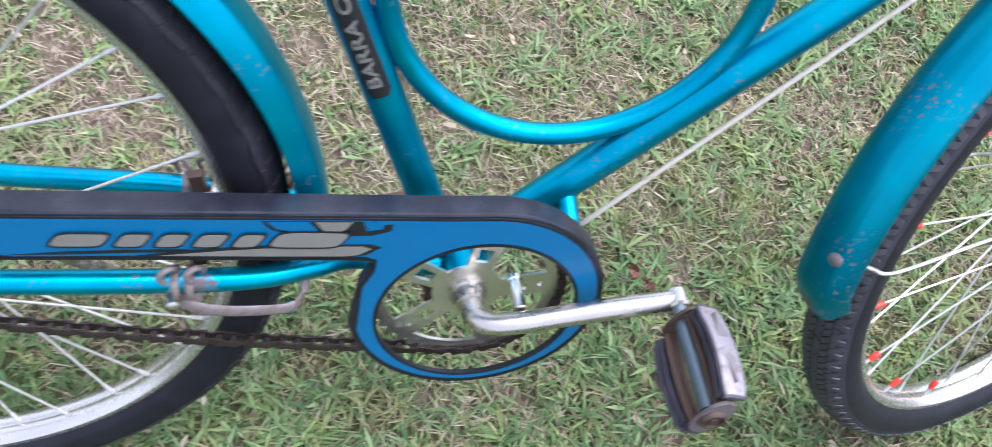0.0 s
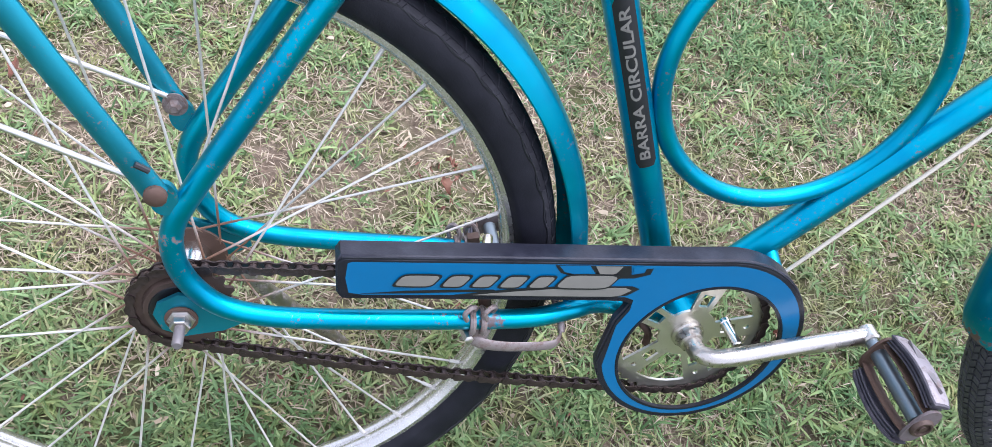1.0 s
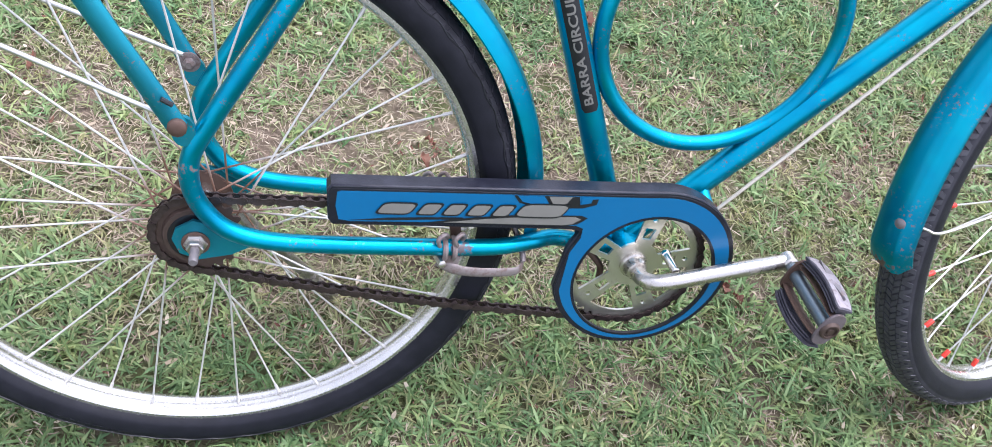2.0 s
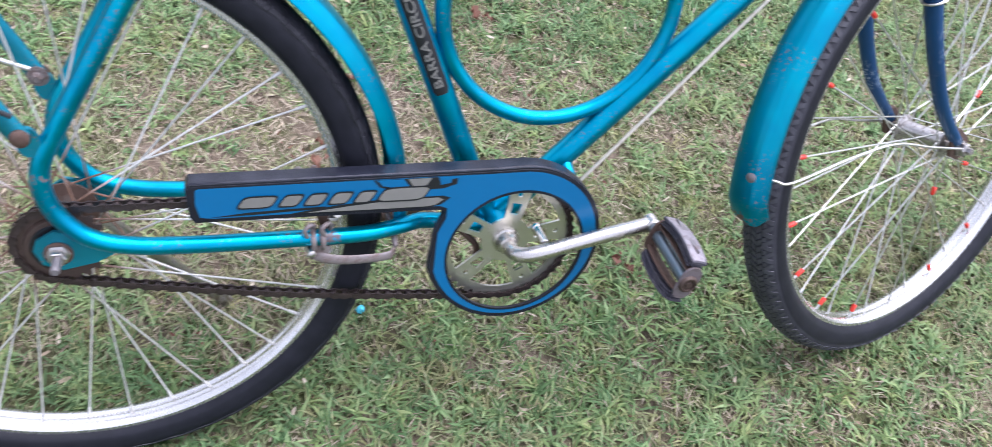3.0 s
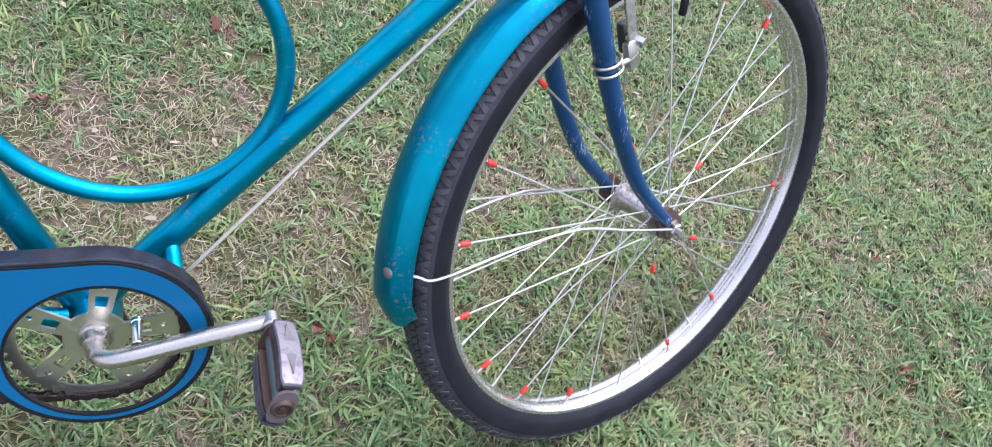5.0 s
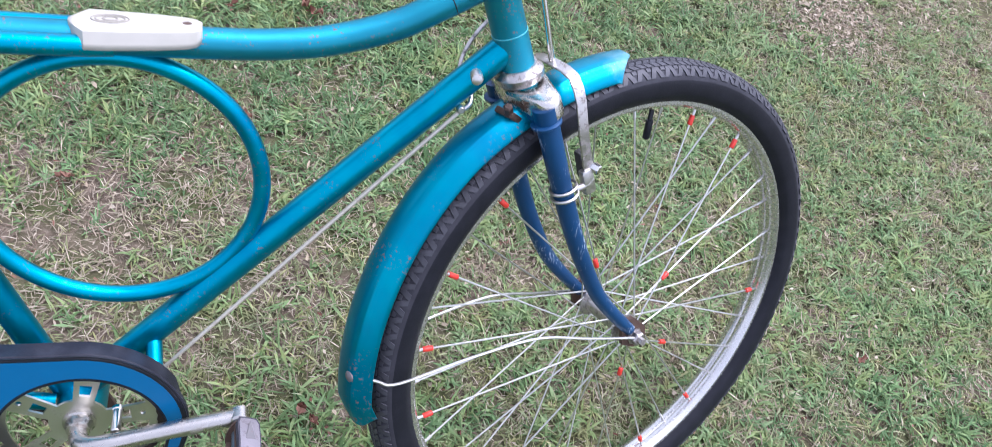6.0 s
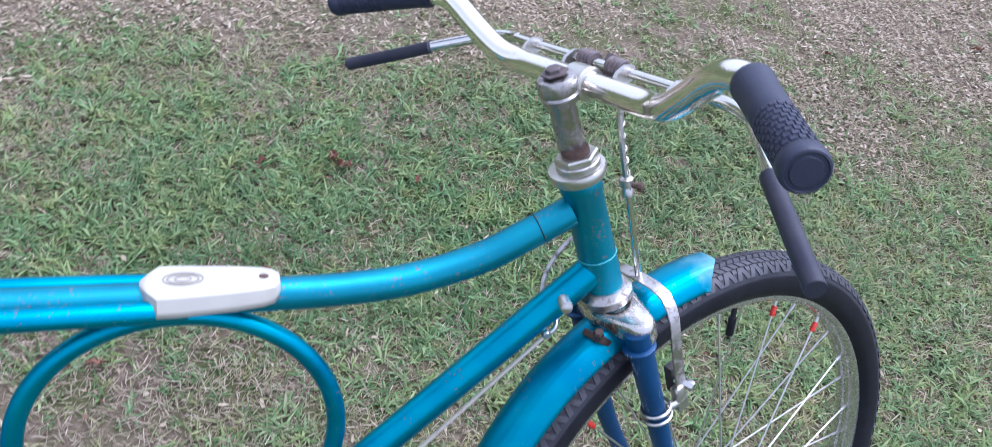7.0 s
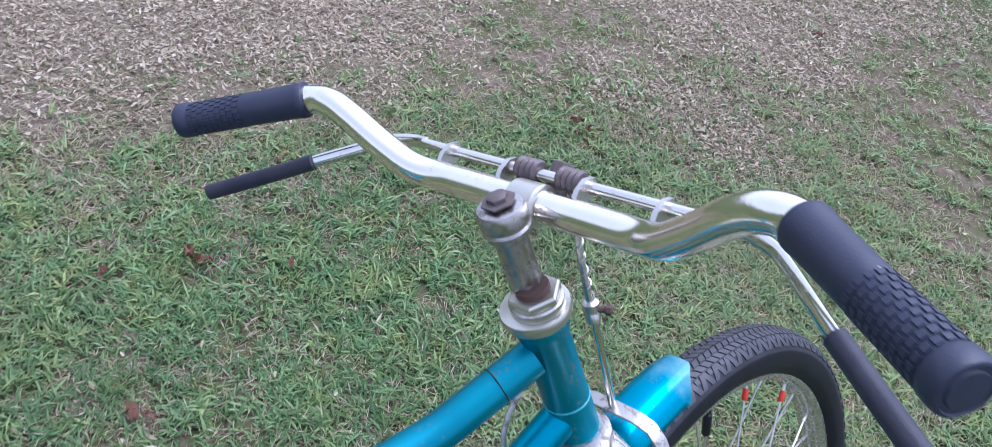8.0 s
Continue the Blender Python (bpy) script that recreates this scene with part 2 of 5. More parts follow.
def leafy(name, stops, patch, amount, rough, trans, see=0.25, drift=0.0):
    m, n, l, b = nodes_of(name)
    tone = island_mix(n, l, stops)
    # hand-wide tufts turn from bluish to yellowish
    hue = ramp(n, l, noise_at(n, l, 21, 3, 0.6), [(0.36, (0.86, 0.99, 0.97)), (0.5, (0.97, 1.0, 0.92)), (0.64, (1.14, 1.04, 0.84))])
    tone = mixed(n, l, drift, tone, hue, "MULTIPLY")
    big = ramp(n, l, noise_at(n, l, 1.7, 4, 0.6), [(0.38, grey(0)), (0.68, grey(1))])
    k = mixed(n, l, amount, grey(0), big)
    col = mixed(n, l, k, tone, mixed(n, l, 0.6, tone, patch))
    l.new(col, b.inputs["Base Color"])
    b.inputs["Roughness"].default_value = rough
    b.inputs["Specular IOR Level"].default_value = see
    if trans:
        tr = n.new("ShaderNodeBsdfTranslucent")
        l.new(col, tr.inputs["Color"])
        mx = n.new("ShaderNodeMixShader")
        mx.inputs[0].default_value = trans
        l.new(b.outputs[0], mx.inputs[1])
        l.new(tr.outputs[0], mx.inputs[2])
        l.new(mx.outputs[0], n["Material Output"].inputs["Surface"])
    return m


GRASS = leafy("lawn_blades", [(0.0, (0.125, 0.142, 0.066)), (0.3, (0.175, 0.196, 0.090)), (0.6, (0.228, 0.252, 0.122)), (0.85, (0.295, 0.308, 0.165)), (1.0, (0.38, 0.375, 0.235))], (0.33, 0.285, 0.19), 0.5, 0.6, 0.22, 0.2, 0.9)
TUFT = leafy("fresh_grass_leaves", [(0.0, (0.100, 0.165, 0.062)), (0.35, (0.142, 0.222, 0.086)), (0.7, (0.196, 0.285, 0.118)), (1.0, (0.285, 0.36, 0.175))], (0.26, 0.275, 0.135), 0.5, 0.5, 0.26, 0.3, 1.0)
DARK_TUFT = leafy("dark_grass_leaves", [(0.0, (0.060, 0.112, 0.042)), (0.35, (0.085, 0.155, 0.058)), (0.75, (0.120, 0.205, 0.080)), (1.0, (0.195, 0.285, 0.125))], (0.16, 0.2, 0.10), 0.5, 0.5, 0.24, 0.3, 1.0)
CHIP = leafy("pale_leaf_chips", [(0.0, (0.16, 0.11, 0.072)), (0.35, (0.32, 0.262, 0.182)), (0.85, (0.40, 0.338, 0.255)), (1.0, (0.50, 0.44, 0.345))], (0.34, 0.27, 0.19), 0.4, 0.7, 0.1)
STRAW = leafy("dry_thatch", [(0.0, (0.14, 0.098, 0.070)), (0.2, (0.21, 0.165, 0.118)), (0.5, (0.285, 0.238, 0.170)), (0.8, (0.355, 0.305, 0.225)), (1.0, (0.44, 0.385, 0.295))], (0.30, 0.22, 0.166), 0.5, 0.75, 0.1)
DEADLEAF = leafy("dead_leaf", [(0.0, (0.085, 0.032, 0.024)), (0.5, (0.15, 0.062, 0.042)), (1.0, (0.24, 0.135, 0.095))], (0.12, 0.05, 0.035), 0.4, 0.7, 0.1)


def soil_material():
    m, n, l, b = nodes_of("soil_and_thatch")
    a = ramp(n, l, noise_at(n, l, 55, 6, 0.7), [(0.3, (0.085, 0.066, 0.048)), (0.55, (0.165, 0.128, 0.096)), (0.75, (0.29, 0.235, 0.185))])
    g = ramp(n, l, noise_at(n, l, 9, 4), [(0.4, grey(0)), (0.6, grey(1))])
    c = mixed(n, l, g, a, (0.088, 0.096, 0.042))
    bare, straw = n.new("ShaderNodeAttribute"), ramp(n, l, noise_at(n, l, 120, 6, 0.75), [(0.3, (0.07, 0.056, 0.040)), (0.5, (0.20, 0.164, 0.120)), (0.7, (0.36, 0.305, 0.235))])
    bare.attribute_name = "thatch"
    c = mixed(n, l, ramp(n, l, bare.outputs["Fac"], [(0.25, grey(0)), (0.8, grey(0.9))]), c, straw)
    # past the blades the sheet carries the lawn's colour, with blade shade painted in
    turf = ramp(n, l, noise_at(n, l, 38, 7, 0.75), [(0.3, (0.028, 0.042, 0.014)), (0.52, (0.064, 0.084, 0.031)), (0.68, (0.105, 0.126, 0.054)), (0.85, (0.20, 0.195, 0.125))])
    tan = ramp(n, l, noise_at(n, l, 1.1, 4), [(0.5, grey(0)), (0.68, grey(0.55))])
    turf = mixed(n, l, tan, turf, (0.15, 0.122, 0.090))
    tc, mp, d = n.new("ShaderNodeTexCoord"), n.new("ShaderNodeMapping"), n.new("ShaderNodeVectorMath")
    mp.inputs["Location"].default_value, mp.inputs["Scale"].default_value = (-0.9 / 2.5, -1.15 / 1.95, 0), (1 / 2.5, 1 / 1.95, 0)
    d.operation = "LENGTH"
    l.new(tc.outputs["Object"], mp.inputs["Vector"])
    l.new(mp.outputs[0], d.inputs[0])
    k = n.new("ShaderNodeMapRange")
    k.inputs["From Min"].default_value, k.inputs["From Max"].default_value = 0.72, 1.05
    l.new(d.outputs["Value"], k.inputs["Value"])
    l.new(mixed(n, l, k.outputs[0], c, turf), b.inputs["Base Color"])
    b.inputs["Roughness"].default_value = 0.95
    b.inputs["Specular IOR Level"].default_value = 0.1
    bumped(n, l, b, noise_at(n, l, 130, 6, 0.75), 0.8, 0.006)
    return m


SOIL = soil_material()


# ---- mesh helpers ----
def finish(name, bm, mat, smooth=True, turned=None):
    if turned is not None:
        bmesh.ops.transform(bm, matrix=turned, verts=bm.verts)
    bmesh.ops.recalc_face_normals(bm, faces=bm.faces)
    me = bpy.data.meshes.new(name)
    bm.to_mesh(me)
    bm.free()
    if smooth:
        me.polygons.foreach_set("use_smooth", [True] * len(me.polygons))
        me.set_sharp_from_angle(angle=radians(38))
    me.materials.append(mat)
    return me


def part(name, bm, mat, parent, label="", turned=None, smooth=True):
    ob = new(name, finish(name, bm, mat, smooth, turned))
    ob.parent = parent
    if label:
        tagged(ob, label)
    return ob


def smooth_path(pts, per=6, closed=False):
    """Catmull-Rom through the points."""
    p = [Vector(q) for q in pts]
    out, n = [], len(p)
    for i in range(n if closed else n - 1):
        if closed:
            a, b, c, d = p[i - 1], p[i], p[(i + 1) % n], p[(i + 2) % n]
        else:
            b, c = p[i], p[i + 1]
            a = p[i - 1] if i else b * 2 - c
            d = p[i + 2] if i + 2 < n else c * 2 - b
        for k in range(per):
            t = k / per
            out.append(0.5 * (2 * b + (c - a) * t + (2 * a - 5 * b + 4 * c - d) * t * t + (3 * b - a - 3 * c + d) * t * t * t))
    if not closed:
        out.append(p[-1])
    return out


def tube(bm, pts, r, seg=16, closed=False, flat=(1.0, 1.0), caps=True, up=None):
    """A round (or flattened) bar along pts; r is one radius or one for each end."""
    r0, r1 = (r, r) if isinstance(r, (int, float)) else r
    n = len(pts)
    side = None
    rings = []
    for i, p in enumerate(pts):
        p = Vector(p)
        if closed:
            d = Vector(pts[(i + 1) % n]) - Vector(pts[i - 1])
        else:
            d = Vector(pts[min(i + 1, n - 1)]) - Vector(pts[max(i - 1, 0)])
        d.normalize()
        if side is None:
            ref = Vector(up) if up else (Vector((0, 1, 0)) if abs(d.y) < 0.9 else Vector((1, 0, 0)))
            side = (ref - d * ref.dot(d)).normalized()
        else:
            side = (side - d * side.dot(d)).normalized()
        other = d.cross(side)
        rad = r0 + (r1 - r0) * (i / max(1, n - 1))
        rings.append([bm.verts.new(p + side * (rad * flat[0] * math.cos(a)) + other * (rad * flat[1] * math.sin(a))) for a in (2 * math.pi * k / seg for k in range(seg))])
    for i in range(n if closed else n - 1):
        a, b = rings[i], rings[(i + 1) % n]
        for k in range(seg):
            bm.faces.new((a[k], a[(k + 1) % seg], b[(k + 1) % seg], b[k]))
    if caps and not closed:
        bm.faces.new(rings[0][::-1])
        bm.faces.new(rings[-1])
    return bm


def bar(pts, r, seg=16, per=6, closed=False, flat=(1.0, 1.0), up=None, bm=None):
    bm = bm or bmesh.new()
    return tube(bm, smooth_path(pts, per, closed) if len(pts) > 2 else pts, r, seg, closed, flat, True, up)


def turned_solid(profile, base, axis, seg=24, bm=None):
    """A solid of revolution: (along, radius) pairs from base along axis."""
    bm = bm or bmesh.new()
    d = Vector(axis).normalized()
    ref = Vector((0, 0, 1)) if abs(d.z) < 0.9 else Vector((1, 0, 0))
    s = d.cross(ref).normalized()
    o = d.cross(s)
    rings = []
    for h, rad in profile:
        c = Vector(base) + d * h
        rings.append([bm.verts.new(c + (s * math.cos(a) + o * math.sin(a)) * max(rad, 1e-5)) for a in (2 * math.pi * k / seg for k in range(seg))])
    for a, b in zip(rings, rings[1:]):
        for k in range(seg):
            bm.faces.new((a[k], a[(k + 1) % seg], b[(k + 1) % seg], b[k]))
    bm.faces.new(rings[0][::-1])
    bm.faces.new(rings[-1])
    return bm


def lathe(profile, cx, cz, a0=0.0, a1=360.0, steps=120, lift=None, radius_of=None, bm=None, shut=True):
    """Turns a (radius, y) outline round the wheel axis through (cx, cz)."""
    bm = bm or bmesh.new()
    full = abs(a1 - a0) >= 359.9
    n = len(profile)
    count = steps if full else steps + 1
    rings = []
    for i in range(count):
        th = radians(a0 + (a1 - a0) * i / steps)
        add = radius_of(math.degrees(th)) if radius_of else 0.0
        ring = []
        for k, (rad, y) in enumerate(profile):
            h = rad + add + (lift(i, k) if lift else 0.0)
            ring.append(bm.verts.new((cx + h * math.cos(th), y, cz + h * math.sin(th))))
        rings.append(ring)
    for i in range(steps):
        a, b = rings[i], rings[(i + 1) % count]
        for k in range(n if shut else n - 1):
            bm.faces.new((a[k], a[(k + 1) % n], b[(k + 1) % n], b[k]))
    if not full and shut:
        bm.faces.new(rings[0])
        bm.faces.new(rings[-1][::-1])
    return bm


def slab(outline, y0, y1, holes=(), bm=None):
    """A plate in the x-z plane between two depths, with holes."""
    bm = bm or bmesh.new()
    loops = [list(outline)] + [list(h) for h in holes]
    edges, sides = [], []
    for lp in loops:
        vs = [bm.verts.new((x, y0, z)) for x, z in lp]
        es = [bm.edges.new((vs[i], vs[(i + 1) % len(vs)])) for i in range(len(vs))]
        edges += es
        sides.append(vs)
    got = bmesh.ops.triangle_fill(bm, edges=edges, use_beauty=True, use_dissolve=False)
    faces = [g for g in got["geom"] if isinstance(g, bmesh.types.BMFace)]
    back = {}
    for vs in sides:
        for v in vs:
            back[v] = bm.verts.new((v.co.x, y1, v.co.z))
    for f in faces:
        bm.faces.new([back[v] for v in reversed(f.verts)])
    for vs in sides:
        for i in range(len(vs)):
            a, b = vs[i], vs[(i + 1) % len(vs)]
            bm.faces.new((a, b, back[b], back[a]))
    return bm


def block(size, m, bevel=0.0, bm=None):
    bm = bm or bmesh.new()
    got = bmesh.ops.create_cube(bm, size=1.0, matrix=m @ Matrix.Diagonal((*size, 1)))
    if bevel:
        es = {e for v in got["verts"] for e in v.link_edges}
        bmesh.ops.bevel(bm, geom=list(es), offset=bevel, segments=2, affect="EDGES", profile=0.6)
    return bm


def circle(cx, cz, rx, rz=None, n=48, a0=0.0, a1=360.0):
    rz = rz or rx
    full = abs(a1 - a0) >= 359.9
    return [(cx + rx * math.cos(t), cz + rz * math.sin(t)) for t in (radians(a0 + (a1 - a0) * k / (n if full else n - 1)) for k in range(n))]


# ---- ground ----
def hump(x, y):
    """The lawn: level under the wheels, falling a little away behind and ahead of the bicycle."""
    return -0.013 - 0.035 * np.tanh(np.maximum(0, y - 0.25) / 0.6) - 0.03 * np.tanh(np.maximum(0, x - 0.75) / 0.7)


def lattice_noise(x, y, cell, seed):
    rng = np.random.RandomState(seed)
    tab = rng.rand(64, 64)
    u, v = x / cell + 1000.3, y / cell + 1000.7
    i, j = np.floor(u).astype(int), np.floor(v).astype(int)
    fu, fv = u - i, v - j
    fu, fv = fu * fu * (3 - 2 * fu), fv * fv * (3 - 2 * fv)
    g = lambda a, b: tab[(i + a) % 64, (j + b) % 64]
    return (g(0, 0) * (1 - fu) + g(1, 0) * fu) * (1 - fv) + (g(0, 1) * (1 - fu) + g(1, 1) * fu) * fv


def spot(x, y, cx, cy, rx, ry):
    return np.exp(-(((x - cx) / rx) ** 2 + ((y - cy) / ry) ** 2))


def dryness(x, y):
    """0 lush turf, 1 bare thatch."""
    d = 0.55 * lattice_noise(x, y, 0.35, 3) + 0.35 * lattice_noise(x, y, 0.12, 4) + 0.25 * lattice_noise(x, y, 0.045, 5)
    d = (d - 0.42) * 1.3
    d += 0.6 * spot(x, y, 1.69, 1.10, 0.14, 0.17) + 0.55 * spot(x, y, 2.13, 1.48, 0.32, 0.28) + 0.6 * spot(x, y, 2.77, 1.92, 0.59, 0.42) + 0.9 * spot(x, y, 0.27, 2.05, 0.87, 0.52) + 0.75 * spot(x, y, 1.43, 2.39, 1.09, 0.46) + 0.35 * spot(x, y, 0.05, 0.63, 0.30, 0.25)
    d += 0.2 * spot(x, y, -0.56, 0.66, 0.41, 0.30) + 0.3 * spot(x, y, 1.11, 3.07, 1.52, 0.63) + 0.28 * spot(x, y, 1.50, 1.45, 0.45, 0.22)
    d -= 0.5 * spot(x, y, 0.62, 1.02, 0.72, 0.37) + 0.4 * spot(x, y, -0.40, -0.00, 0.60, 0.25) + 0.42 * spot(x, y, 1.67, 0.54, 0.63, 0.42)
    d += 0.30 * spot(x, y, 0.10, 0.52, 0.95, 0.20) + 0.22 * np.clip((y - 1.4) / 0.6, 0, 1) - 0.3 * np.clip((0.3 - y) / 0.4, 0, 1)
    return np.clip(d, 0, 1)


def ground_axis(lo, hi, step):
    near = np.arange(lo, hi + step / 2, step)
    out = np.array([0.3, 1, 3, 8, 25, 80, 250])
    return np.concatenate([lo - out[::-1], near, hi + out])


def ground_sheet():
    xs, ys = ground_axis(-1.6, 4.2, 0.06), ground_axis(-1.2, 3.6, 0.06)
    gx, gy = np.meshgrid(xs, ys, indexing="ij")
    gz = hump(gx, gy) + 0.006 * (lattice_noise(gx, gy, 0.16, 8) - 0.5)
    co = np.stack([gx, gy, gz], -1).reshape(-1, 3)
    ny = len(ys)
    i, j = np.meshgrid(np.arange(len(xs) - 1), np.arange(ny - 1), indexing="ij")
    a = (i * ny + j).ravel()
    quads = np.stack([a, a + ny, a + ny + 1, a + 1], -1)
    me = bpy.data.meshes.new("ground")
    me.from_pydata(co.tolist(), [], quads.tolist())
    me.polygons.foreach_set("use_smooth", [True] * len(me.polygons))
    me.materials.append(SOIL)
    at = me.attributes.new("thatch", "FLOAT", "POINT")
    at.data.foreach_set("value", (0.85 * dryness(co[:, 0], co[:, 1]) * np.clip((co[:, 1] - 1.0) / 0.6, 0.25, 1)).astype(np.float32))
    return tagged(new("ground", me), "brown soil and thatch under a mown lawn", "ground", kind="structure")


ground_sheet()


def blades(name, mat, count, seed, keep, length, width, rise, droop, label, category, low=0.0, tuft=1, share=(0.56, 0.32, 0.12), far=(-2.0, 4.2, -0.1, 3.6, 0.9)):
    """Thousands of single bent blades, each of three faces, rooted in the turf singly or in tufts."""
    rng = np.random.RandomState(seed)
    roots = count // tuft
    xs, ys, edge = [], [], []
    for k, (x0, x1, y0, y1, soft) in zip(share, ((-1.5, 2.3, -0.8, 1.7, 0.5), far, (-3.6, 5.6, -2.6, 5.0, 2.0))):
        u, v = rng.uniform(x0, x1, int(roots * k)), rng.uniform(y0, y1, int(roots * k))
        xs.append(u)
        ys.append(v)
        inside = np.clip(np.minimum(u - x0, x1 - u) / soft, 0, 1) * np.clip(np.minimum(v - y0, y1 - v) / soft, 0, 1)
        edge.append(np.clip(2.0 * inside - lattice_noise(u, v, 0.45, 77), 0, 1))
    x, y, edge = (np.concatenate(q) for q in (xs, ys, edge))
    ok = rng.rand(len(x)) < keep(x, y) * edge
    x, y = np.repeat(x[ok], tuft), np.repeat(y[ok], tuft)
    n = len(x)
    size = np.repeat(rng.uniform(0.7, 1.25, n // tuft), tuft)
    x, y = x + rng.normal(0, 0.004, n) * (tuft > 1), y + rng.normal(0, 0.004, n) * (tuft > 1)
    z = hump(x, y) + low * rng.rand(n)
    ln = size * rng.uniform(*length, n) * (0.75 + 0.5 * lattice_noise(x, y, 0.2, seed + 50))
    wd = rng.uniform(*width, n)
    th = rng.uniform(0, 2 * np.pi, n) + 2.0 * lattice_noise(x, y, 0.1, seed + 9)
    el = np.radians(rng.uniform(*rise, n))
    e2 = el - np.radians(rng.uniform(*droop, n))
    twist = rng.uniform(-0.7, 0.7, n)
    ux, uy = np.cos(th), np.sin(th)
    sx, sy, sz = -uy * np.cos(twist), ux * np.cos(twist), np.sin(twist)
    side = np.stack([sx, sy, sz], -1)
    d1 = np.stack([ux * np.cos(el), uy * np.cos(el), np.sin(el)], -1)
    d2 = np.stack([ux * np.cos(e2), uy * np.cos(e2), np.sin(e2)], -1)
    p0 = np.stack([x, y, z], -1)
    p1 = p0 + d1 * (ln * 0.5)[:, None]
    p2 = p1 + d2 * (ln * 0.5)[:, None]
    w = side * (wd / 2)[:, None]
    co = np.stack([p0 - w * 0.7, p0 + w * 0.7, p1 + w, p1 - w, p2], 1).reshape(-1, 3)
    b = np.arange(n) * 5
    loops = np.stack([b, b + 1, b + 2, b + 3, b + 3, b + 2, b + 4], -1).ravel()
    me = bpy.data.meshes.new(name)
    me.vertices.add(5 * n)
    me.vertices.foreach_set("co", co.astype(np.float32).ravel())
    me.loops.add(7 * n)
    me.loops.foreach_set("vertex_index", loops.astype(np.int32))
    me.polygons.add(2 * n)
    starts = np.stack([np.arange(n) * 7, np.arange(n) * 7 + 4], -1).ravel()
    me.polygons.foreach_set("loop_start", starts.astype(np.int32))
    me.update(calc_edges=True)
    me.polygons.foreach_set("use_smooth", [True] * (2 * n))
    me.materials.append(mat)
    return tagged(new(name, me), label, category, kind="stuff")


def lush(x, y):
    """1 where the grass grows thick and dark."""
    return np.clip(1.1 * spot(x, y, 0.36, 0.94, 0.62, 0.30) + 0.7 * spot(x, y, 0.38, 0.78, 0.40, 0.14) + spot(x, y, 0.99, 1.11, 0.47, 0.26) + 0.78 * np.clip((0.24 - y) / 0.30, 0, 1) * (0.35 + 0.9 * lattice_noise(x, y, 0.16, 67)) + 0.2 * spot(x, y, 1.34, 0.53, 0.51, 0.36) + 0.5 * spot(x, y, -0.60, 0.05, 0.35, 0.22), 0, 1)


LEAVES = [(1.298, 1.312, 0.055), (1.314, 1.274, 0.045), (0.330, 1.092, 0.06), (0.349, 1.066, 0.05), (0.184, 1.083, 0.035), (0.494, 1.016, 0.03), (0.178, 0.782, 0.045), (0.203, 0.768, 0.03), (-0.088, 0.621, 0.04), (0.258, 0.164, 0.035), (0.273, 0.146, 0.03), (1.169, -0.036, 0.035), (1.235, 0.167, 0.03), (-0.783, 0.649, 0.045), (-0.171, 0.423, 0.04), (-0.159, 0.468, 0.03), (1.170, -0.057, 0.03), (1.804, 1.520, 0.04), (2.388, 1.557, 0.05)]


def crumbs(x, y):
    """Where dead leaves have broken up."""
    return np.clip(sum(spot(x, y, a, b, 0.6 * c, 0.45 * c) for a, b, c in LEAVES), 0, 1)


blades("lawn_grass", GRASS, 510000, 11, lambda x, y: (1.0 - 0.84 * dryness(x, y)) * (1 - 0.62 * lush(x, y)), (0.010, 0.032), (0.0015, 0.0033), (5, 62), (0, 45), "short mown olive green lawn grass with yellowish blades", "grass", 0.006, 4)
blades("grass_tufts", TUFT, 350000, 31, lambda x, y: np.clip(1.15 - 1.15 * dryness(x, y) - 0.75 * (lattice_noise(x, y, 0.06, 61) > 0.6) - 0.6 * (lattice_noise(x, y, 0.075, 81) > 0.68) - 0.35 * lush(x, y), 0, 1), (0.014, 0.037), (0.0026, 0.0052), (8, 48), (0, 45), "fresh green splayed leaves of low lawn grass", "grass", 0.010, 9)
blades("thick_grass", DARK_TUFT, 350000, 37, lambda x, y: np.clip(lush(x, y) * (0.55 + 0.6 * (lattice_noise(x, y, 0.07, 63) > 0.4)), 0, 1), (0.014, 0.037), (0.0022, 0.0044), (10, 58), (0, 45), "thicker dark green patches of lawn grass", "grass", 0.008, 6)
blades("dry_straw", STRAW, 500000, 23, lambda x, y: np.clip(0.42 + 0.56 * dryness(x, y) + 0.55 * (lattice_noise(x, y, 0.075, 81) > 0.66) - 0.34 * lush(x, y), 0, 1), (0.008, 0.026), (0.0009, 0.0021), (-6, 28), (-10, 24), "dry tan straw and clippings lying in the lawn", "straw", 0.013, 1, (0.46, 0.44, 0.10), (-1.6, 3.7, 0.8, 3.6, 0.8))
blades("pale_leaf_chips", CHIP, 290000, 53, lambda x, y: np.clip(1.8 * (dryness(x, y) - 0.3) * (y > 0.9) * (0.4 + lattice_noise(x, y, 0.09, 5)) + 0.03, 0, 1), (0.006, 0.021), (0.0025, 0.0075), (-12, 35), (-30, 40), "pale broken leaves strewn over bare turf", "leaf litter", 0.020, 1, (0.25, 0.65, 0.10), (-1.6, 3.7, 0.8, 3.6, 0.8))
blades("leaf_litter", DEADLEAF, 120000, 47, lambda x, y: 0.30 * (lattice_noise(x, y, 0.055, 71) > 0.86) + 0.9 * crumbs(x, y) + 0.015 + 0.12 * (y > 1.3) * dryness(x, y), (0.004, 0.014), (0.002, 0.0050), (-10, 40), (-30, 40), "crumbled red-brown leaf litter in the lawn", "leaf litter", 0.016)


